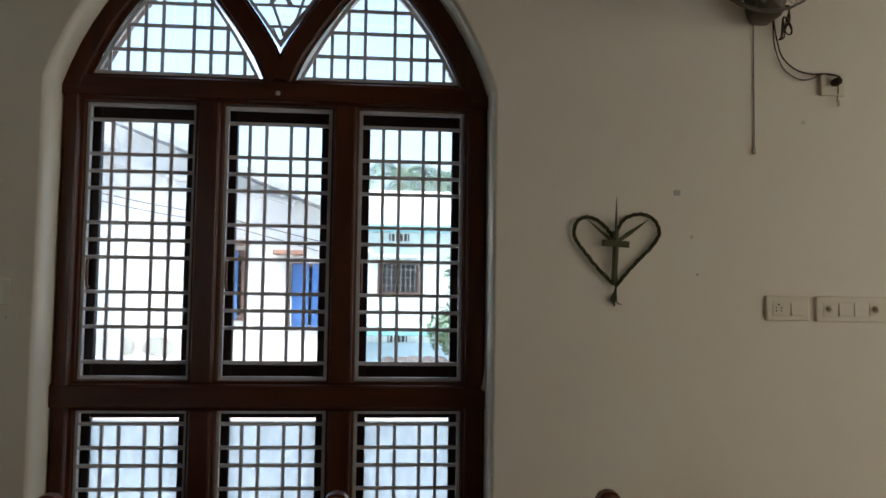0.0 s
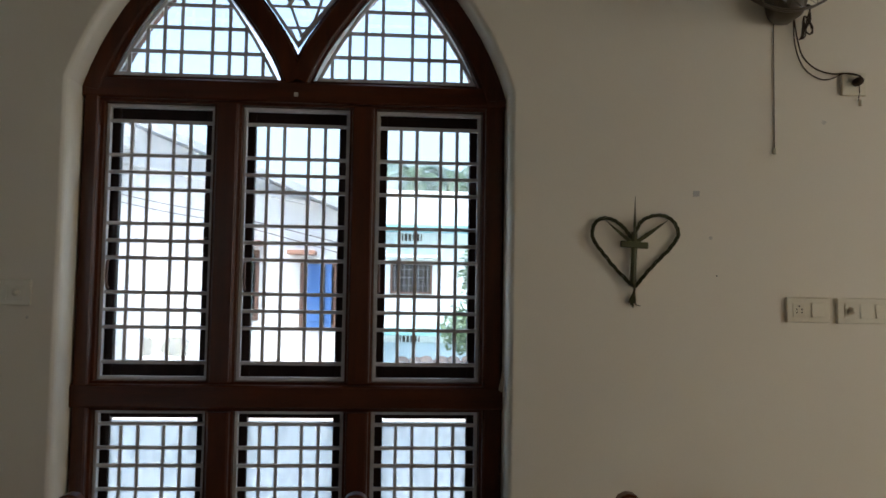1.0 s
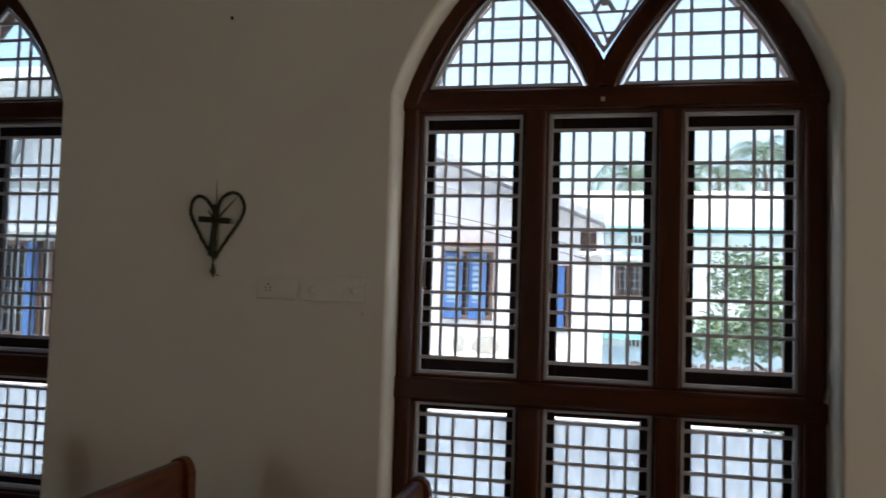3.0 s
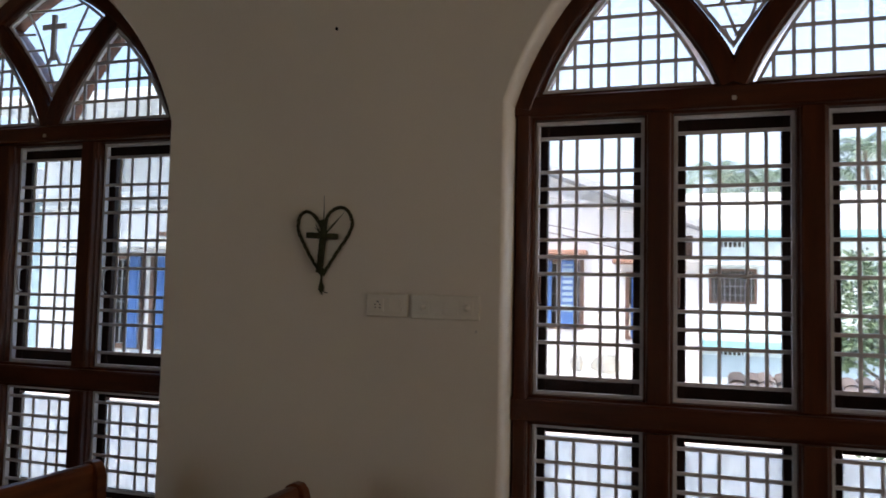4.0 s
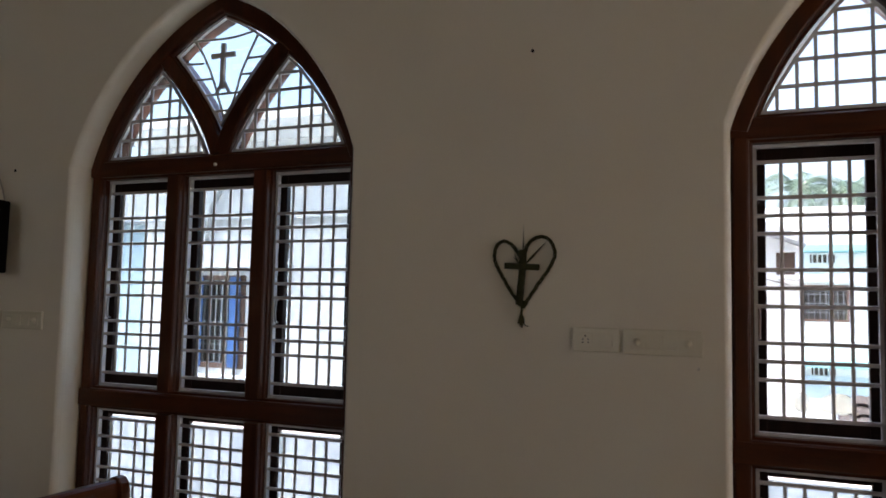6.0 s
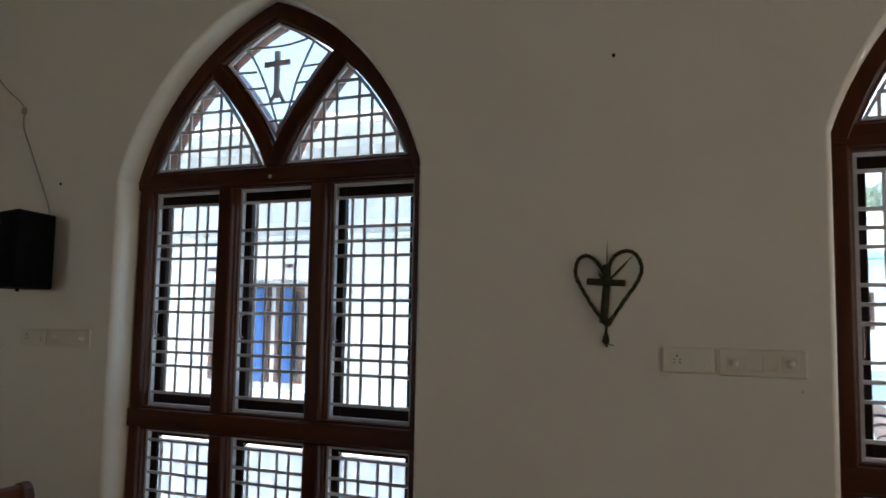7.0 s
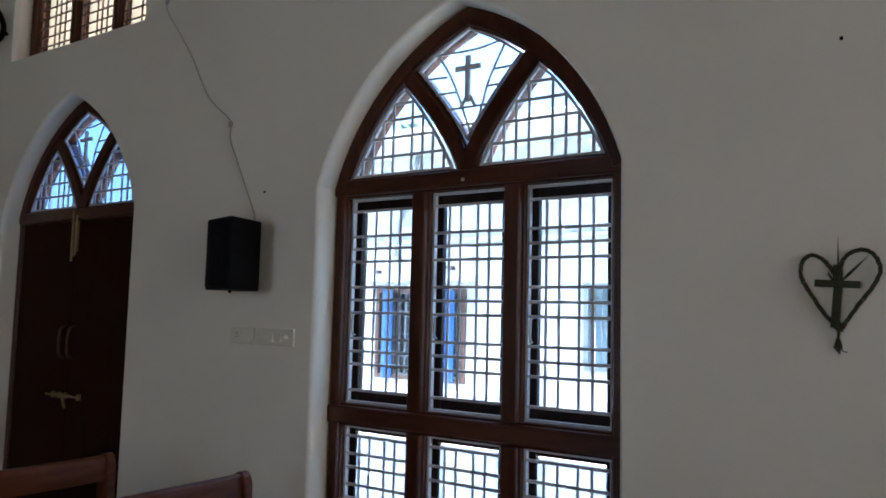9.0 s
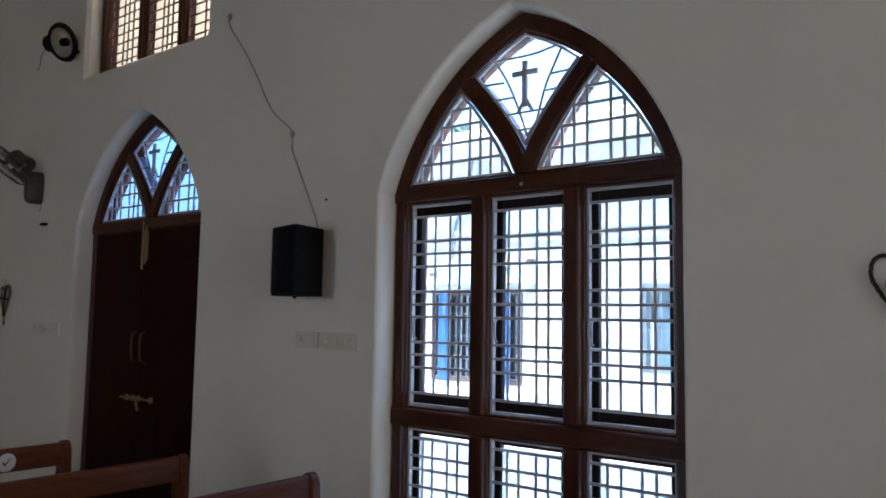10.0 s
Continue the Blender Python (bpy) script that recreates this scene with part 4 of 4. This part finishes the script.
def facade(bm, x0, x1, y, z0, z1, holes, depth=0.25):
    """A wall with square openings (x0, x1, z0, z1) right through it."""
    xs = sorted({x0, x1, *[h[0] for h in holes], *[h[1] for h in holes]})
    zs = sorted({z0, z1, *[h[2] for h in holes], *[h[3] for h in holes]})

    def solid(i, j):
        if not (0 <= i < len(xs) - 1 and 0 <= j < len(zs) - 1):
            return False
        mx, mz = (xs[i] + xs[i + 1]) / 2, (zs[j] + zs[j + 1]) / 2
        return not any(h[0] < mx < h[1] and h[2] < mz < h[3] for h in holes)

    verts = {}

    def corner(i, j, back):
        if (i, j, back) not in verts:
            verts[i, j, back] = bm.verts.new((xs[i], y + (depth if back else 0), zs[j]))
        return verts[i, j, back]

    for i in range(len(xs) - 1):
        for j in range(len(zs) - 1):
            if not solid(i, j):
                continue
            ring = ((i, j), (i + 1, j), (i + 1, j + 1), (i, j + 1))
            for back in (False, True):
                bm.faces.new([corner(*c, back) for c in ring])
            for k, (di, dj) in enumerate(((0, -1), (1, 0), (0, 1), (-1, 0))):
                if not solid(i + di, j + dj):
                    p, q = ring[k], ring[(k + 1) % 4]
                    bm.faces.new((corner(*p, False), corner(*q, False), corner(*q, True), corner(*p, True)))
    return bm


def shuttered_window(parent, x0, x1, y, z0, z1, leaves, bars=6, rim=BROWN, lattice=False, inner=None):
    """A barred window with painted shutters. leaves: (x0, x1, out) of each leaf."""
    w = new("window")
    w.parent = parent
    f = 0.06
    for a, b, c, d in ((x0, x0 + f, z0, z1), (x1 - f, x1, z0, z1), (x0 + f, x1 - f, z0, z0 + f), (x0 + f, x1 - f, z1 - f, z1)):
        part("frame", boxed(a, b, y - 0.03, y + 0.08, c, d, 0.004, 1), rim, w)
    for k in range(bars):
        x = x0 + f + (x1 - x0 - 2 * f) * (k + 0.5) / bars
        part("bar", boxed(x - 0.008, x + 0.008, y + 0.01, y + 0.026, z0 + f, z1 - f), METALGREY, w)
    for k in range(1, 4):
        z = z0 + (z1 - z0) * k / 4
        part("bar", boxed(x0 + f, x1 - f, y + 0.027, y + 0.04, z - 0.008, z + 0.008), METALGREY, w)
    # A sheet closes the opening; its dark colour stands for the unlit inside.
    part("backing", boxed(x0 + f, x1 - f, y + 0.2, y + 0.22, z0 + f, z1 - f), inner or PAINTED_SHADE, w, "dark sheet standing for the shade of a room" if inner is None else "pale blue sheet behind the bars")
    for a, b, out in leaves:
        lf = part("shutter", boxed(a, b, y - 0.07 - out, y - 0.035 - out, z0 + 0.02, z1 - 0.02, 0.006, 1), BLUE, w, "blue-painted shutter")
        c0, c1 = a + (b - a) * 0.2, b - (b - a) * 0.2
        if lattice:
            part("panel", boxed(c0, c1, y - 0.074 - out, y - 0.071 - out, z0 + 0.28, z1 - 0.08), HOUSEB, lf, "pale lattice opening")
            for k in range(8):
                z = z0 + 0.28 + (z1 - z0 - 0.36) * (k + 0.5) / 8
                part("slat", boxed(c0, c1, y - 0.084 - out, y - 0.075 - out, z - 0.018, z + 0.018), BLUE, lf)
        else:
            part("panel", boxed(c0, c1, y - 0.082 - out, y - 0.072 - out, z0 + 0.12, z1 - 0.12, 0.006, 1), BLUE, lf)
    return w


# white house with a sloping verge and blue shutters
HA, HB = 12.3, 8.0
ha = thing("white_house", (0, 0, 0), "whitewashed house with a sloping roof and blue shutters", "house")
holes = [(-2.99, -2.11, 0.93, 2.05), (-1.46, -0.86, 0.80, 1.86), (-0.72, -0.46, 2.10, 2.44)]
part("wall", facade(bmesh.new(), -4.4, -0.36, HA, GZ, 2.5, holes), HOUSEW, ha)
part("gable_wall", prism(bmesh.new(), [(-4.4, 2.501), (-0.36, 2.501), (-4.4, 4.09)], HA, HA + 0.25), HOUSEW, ha)
part("side_wall", boxed(-0.61, -0.36, HA + 0.251, HA + 6, GZ, 2.5), HOUSEW, ha)
part("roof", prism(bmesh.new(), [(-4.5, 4.14), (-0.33, 2.502), (-0.33, 2.622), (-4.5, 4.26)], HA - 0.55, HA + 6), ROOFGREY, ha, "grey sloping roof slab")
# Raised strip added in the shape of the shade band below the verge.
part("shadow_band", prism(bmesh.new(), [(-4.4, 3.42), (-1.35, 2.78), (-1.35, 2.84), (-4.4, 3.48)], HA - 0.12, HA), HOUSEW, ha)
part("lintel", boxed(-1.64, -1.2, HA - 0.35, HA - 0.001, 1.98, 2.05, 0.01, 1), LINTEL, ha, "terracotta-coloured sunshade slab")
part("lintel", boxed(-3.0, -2.05, HA - 0.35, HA - 0.001, 2.12, 2.19, 0.01, 1), LINTEL, ha, "terracotta-coloured sunshade slab")
shuttered_window(ha, -2.99, -2.11, HA, 0.93, 2.05, ((-2.93, -2.62, 0.02), (-2.5, -2.22, 0.02)), 5, lattice=True)
shuttered_window(ha, -1.46, -0.86, HA, 0.80, 1.86, ((-1.36, -1.1, 0.0), (-1.05, -0.95, 0.02)), 3)
# Brown sheet put in for the shade inside the recess.
part("backing", boxed(-0.72, -0.46, HA + 0.2, HA + 0.22, 2.10, 2.44), BROWN, ha, "brown sheet standing for the shade in an opening")
part("sunshade", boxed(-0.7, -0.08, HA - 0.4, HA - 0.001, 2.02, 2.07, 0.01, 1), HOUSEW, ha)
for z, dz in ((2.62, -0.5), (2.5, -0.55)):
    tagged(finish("overhead_wire", tube(bmesh.new(), spline([(-4.98, HB + 3.9, z + 0.4), (-3.6, HA - 0.3, z + 0.12), (-2.4, HA - 0.2, z - 0.08), (-0.55, HA - 0.001, z + dz)], 8), 0.007, 5), CORD), "dark service wire strung past the house", "wire", "overhead wires")

# long white house facing the second window
hb = thing("white_house", (0, 0, 0), "long whitewashed house with a ledge and barred blue-shuttered window", "house")
holes = [(-8.0, -7.05, 0.66, 1.85), (-6.97, -6.56, 0.66, 1.85), (-4.98, -4.56, 0.92, 1.92)]
part("wall", facade(bmesh.new(), -8.75, -4.3, HB, GZ, 3.6, holes), HOUSEW, hb)
part("side_wall", boxed(-4.55, -4.3, HB + 0.251, HB + 4.0, GZ, 3.6), HOUSEW, hb)
# Overhang made deep so that it throws shade over the facade.
part("roof", boxed(-8.9, -4.1, HB - 0.9, HB + 4.2, 3.601, 3.75, 0.02, 1), HOUSEW, hb)
part("ledge", boxed(-8.75, -4.31, HB - 0.12, HB - 0.001, 2.58, 2.65, 0.01, 1), HOUSEW, hb)
part("ledge", boxed(-8.75, -4.31, HB - 0.08, HB - 0.001, 2.45, 2.49, 0.01, 1), HOUSEW, hb)
part("sunshade", boxed(-8.15, -6.35, HB - 0.3, HB - 0.001, 1.93, 2.0, 0.01, 1), HOUSEW, hb)
part("sill", boxed(-8.2, -6.3, HB - 0.18, HB - 0.001, 0.48, 0.58, 0.01, 1), HOUSEW, hb)
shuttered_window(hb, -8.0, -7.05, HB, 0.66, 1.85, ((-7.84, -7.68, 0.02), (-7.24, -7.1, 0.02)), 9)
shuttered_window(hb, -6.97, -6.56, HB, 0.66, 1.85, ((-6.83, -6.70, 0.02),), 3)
shuttered_window(hb, -4.98, -4.56, HB, 0.92, 1.92, (), 1, METALGREY, inner=HOUSEB)
for x, z in ((-7.97, 2.08), (-6.42, 2.22), (-6.78, 2.12)):
    part("wire_bracket", boxed(x - 0.05, x + 0.04, HB - 0.09, HB - 0.001, z - 0.025, z + 0.02, 0.008, 1), BROWN, hb, "small dark wire bracket")
part("drain_pipe", tube(bmesh.new(), [(-7.3, HB - 0.1, 3.6), (-7.44, HB - 0.1, 2.95), (-7.57, HB - 0.1, 2.74), (-7.62, HB - 0.1, 2.27)], 0.034, 8), METALGREY, hb, "grey waste pipe", True)

# pale blue house past the white one
hc = thing("blue_house", (0, 0, 0), "pale blue plastered house with a grey roof band", "house")
part("wall", facade(bmesh.new(), -17.0, -9.0, 9.2, GZ, 2.7, []), HOUSEB, hc)
part("side_wall", boxed(-9.25, -9.0, 9.451, 14.0, GZ, 2.7), HOUSEB, hc)
part("roof", boxed(-17.2, -8.8, 8.9, 14.2, 2.701, 3.2, 0.02, 1), ROOFGREY, hc, "grey roof band")

# mint house with teal ledges
HT = 21.0
ht = thing("mint_house", (0, 0, 0), "pale mint house with teal ledges and a brown window", "house")
holes = [(-0.06, 1.1, 1.38, 2.28), (0.24, 0.8, 2.84, 3.04), (0.24, 0.78, 0.06, 0.24), (4.4, 5.6, 1.38, 2.28)]
part("wall", facade(bmesh.new(), -1.2, 9.8, HT, GZ, 4.06, holes), HOUSET, ht)
part("parapet", boxed(-1.3, 9.9, HT - 0.02, HT + 6, 4.061, 4.24, 0.02, 1), HOUSEW, ht)
part("ledge", boxed(-1.35, 10.0, HT - 0.6, HT - 0.001, 3.08, 3.25, 0.01, 1), TEAL, ht, "teal-painted sunshade ledge")
part("ledge", boxed(-1.35, 10.0, HT - 0.4, HT - 0.001, 0.26, 0.44, 0.01, 1), TEAL, ht, "teal-painted sunshade ledge")
part("upper_wall", boxed(-1.2, 9.8, HT - 0.03, HT - 0.002, 3.26, 4.06), HOUSEW, ht, "white upper band")
part("lower_wall", boxed(-1.2, 9.8, HT - 0.03, HT - 0.002, -0.5, 0.05), HOUSEB, ht, "pale blue lower band")
part("sunshade", boxed(-0.2, 1.35, HT - 0.45, HT - 0.001, 2.36, 2.44, 0.01, 1), HOUSET, ht)
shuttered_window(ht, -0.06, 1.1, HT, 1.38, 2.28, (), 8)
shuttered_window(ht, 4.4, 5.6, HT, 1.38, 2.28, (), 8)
for z0, z1, x0, x1 in ((2.84, 3.04, 0.24, 0.8), (0.06, 0.24, 0.24, 0.78)):
    v = part("vent", boxed(x0, x1, HT + 0.05, HT + 0.07, z0, z1), PAINTED_SHADE, ht, "dark sheet standing for shade in a ventilator slot")
    for k in range(5):
        x = x0 + (x1 - x0) * (k + 0.5) / 5
        part("slat", boxed(x - 0.017, x + 0.017, HT + 0.01, HT + 0.045, z0, z1), HOUSET, v)

# small tiled lean-to roof in front of the mint house
LX, LY, LZ = 0.08, 11.4, -0.3
lt = thing("lean_to", (0, 0, 0), "low lean-to with weathered clay roof tiles", "shed")
loft_bm = loft(bmesh.new(), [[(x, LY - 0.02, LZ - 0.09), (x, LY - 0.02, LZ - 0.03), (x, LY + 1.62, LZ + 0.52), (x, LY + 1.62, LZ + 0.46)] for x in (LX, LX + 4.1)])
part("roof_slab", loft_bm, ROOFGREY, lt)
part("ridge_board", boxed(LX, LX + 4.1, LY + 1.621, LY + 1.7, LZ + 0.3, LZ + 0.56, 0.01, 1), BROWN, lt)
for x in (LX + 0.05, LX + 3.9):
    part("post", boxed(x, x + 0.12, LY + 0.05, LY + 0.17, GZ, LZ - 0.075), HOUSEW, lt)
bm = bmesh.new()
loft(bm, [[(0.115 * math.cos(a), y, 0.07 * math.sin(a) + h) for a in (math.pi * k / 6 for k in range(7))] + [(0.098 * math.cos(a), y, 0.055 * math.sin(a) + h) for a in (math.pi * k / 6 for k in range(6, -1, -1))] for y, h in ((0, 0.05), (0.4, 0.0))])
tile_me = bpy.data.meshes.new("tile")
bmesh.ops.recalc_face_normals(bm, faces=bm.faces)
bm.to_mesh(tile_me)
bm.free()
tile_me.materials.append(TILE)
rng = random.Random(5)
for i in range(18):
    for j in range(5):
        o = share("tile", tile_me, lt, (LX + 0.11 + 0.228 * i + rng.uniform(-0.014, 0.014), LY - 0.04 + 0.33 * j + rng.uniform(-0.02, 0.02), LZ - 0.02 + 0.112 * j + rng.uniform(-0.006, 0.014)))
        o.rotation_euler = (0.33 + rng.uniform(-0.03, 0.03), rng.uniform(-0.05, 0.05), rng.uniform(-0.06, 0.06))


def leafy(bm, center, radius, count, size, rng):
    for _ in range(count):
        v = Vector((rng.gauss(0, 1), rng.gauss(0, 1), rng.gauss(0, 1))).normalized() * rng.random() ** 0.45
        p = Vector(center) + Vector((v.x * radius[0], v.y * radius[1], v.z * radius[2]))
        a, b = Vector((rng.gauss(0, 1), rng.gauss(0, 1), rng.gauss(0, 0.5))).normalized(), Vector((rng.gauss(0, 1), rng.gauss(0, 1), rng.gauss(0, 1)))
        b = a.cross(b).normalized()
        s = size * rng.uniform(0.6, 1.3)
        c = a.cross(b) * s * 0.15
        vs = [bm.verts.new(q) for q in (p - a * s, p + b * s * 0.4 + c, p + a * s, p - b * s * 0.4 + c)]
        bm.faces.new(vs)


def tree(at, height, crown, count, leaf, seed, label, clump=(0.22, 0.42)):
    rng = random.Random(seed)
    t = thing("tree", at, label, "tree")
    bm = bmesh.new()
    tube(bm, spline([(0, 0, 0), (0.06, 0.03, height * 0.3), (-0.05, 0.0, height * 0.6), (0.03, 0, height * 0.92)], 5), 0.035 * height ** 0.7, 8, lambda f: 1 - 0.75 * f)
    clumps = []
    for k in range(14):
        a, z = rng.uniform(0, 6.28), height * rng.uniform(0.45, 0.95)
        r = crown * rng.uniform(0.35, 1.0)
        end = Vector((r * math.cos(a), r * math.sin(a), z + rng.uniform(0.1, 0.5) * crown))
        tube(bm, spline([(0, 0, z * 0.85), end * 0.5 + Vector((0, 0, z * 0.45)), end], 4), 0.012 * height ** 0.7, 5, lambda f: 1 - 0.8 * f)
        clumps.append(end)
    part("trunk", bm, BARK, t)
    bm = bmesh.new()
    for c in clumps:
        s = crown * rng.uniform(*clump)
        leafy(bm, c, (s, s, s * 0.8), count // 14, leaf, rng)
    part("crown", bm, LEAF, t)
    return t


def palm(at, height, seed, label):
    rng = random.Random(seed)
    t = thing("palm_tree", at, label, "palm tree", "coconut palms behind the houses")
    part("trunk", tube(bmesh.new(), spline([(0, 0, 0), (0.25, 0, height * 0.4), (0.2, 0, height * 0.75), (0, 0, height)], 6), 0.16, 8, lambda f: 1 - 0.4 * f), BARK, t)
    for k in range(15):
        a = 2 * math.pi * k / 15 + rng.uniform(-0.2, 0.2)
        L, up = rng.uniform(2.3, 3.1), rng.uniform(-0.1, 1.1)
        c, s = math.cos(a), math.sin(a)
        line = spline([(0, 0, height), (c * L * 0.35, s * L * 0.35, height + up * 0.9), (c * L * 0.75, s * L * 0.75, height + up * 0.75 - 0.3), (c * L, s * L, height + up * 0.4 - 1.2)], 5)
        bm = bmesh.new()
        tube(bm, line, 0.03, 4, lambda f: 1 - 0.8 * f)
        for i in range(2, len(line)):
            p = line[i]
            d = (line[i] - line[i - 1]).normalized()
            side = Vector((-s, c, 0))
            ln = 0.75 * (1 - abs(i / len(line) - 0.5))
            for sg in (-1, 1):
                for o in (0.0, 0.5):
                    q = p - d * 0.2 * o
                    tip = q + side * sg * ln + d * 0.3 + Vector((0, 0, -0.3))
                    vs = [bm.verts.new(v) for v in (q - d * 0.04, q + d * 0.04, tip)]
                    bm.faces.new(vs)
        part("frond", bm, FROND, t)
    return t


tree((1.8, 8.3, GZ), 4.5, 1.0, 11200, 0.045, 11, "leafy green tree between the houses", (0.3, 0.62))
tree((-14.0, 16.0, GZ), 8.5, 2.4, 2600, 0.2, 12, "broad green tree behind the houses")
for x, y, hgt, sd in ((1.1, 45.0, 10.9, 21), (3.2, 46.0, 10.7, 22), (5.8, 45.0, 11.0, 23), (8.2, 45.0, 12.2, 24), (9.9, 47.0, 12.4, 25)):
    palm((x, y, GZ), hgt, sd, "tall coconut palm with drooping fronds")
tree((2.0, 31.0, GZ), 7.0, 1.9, 2600, 0.2, 13, "round green tree behind the mint house")
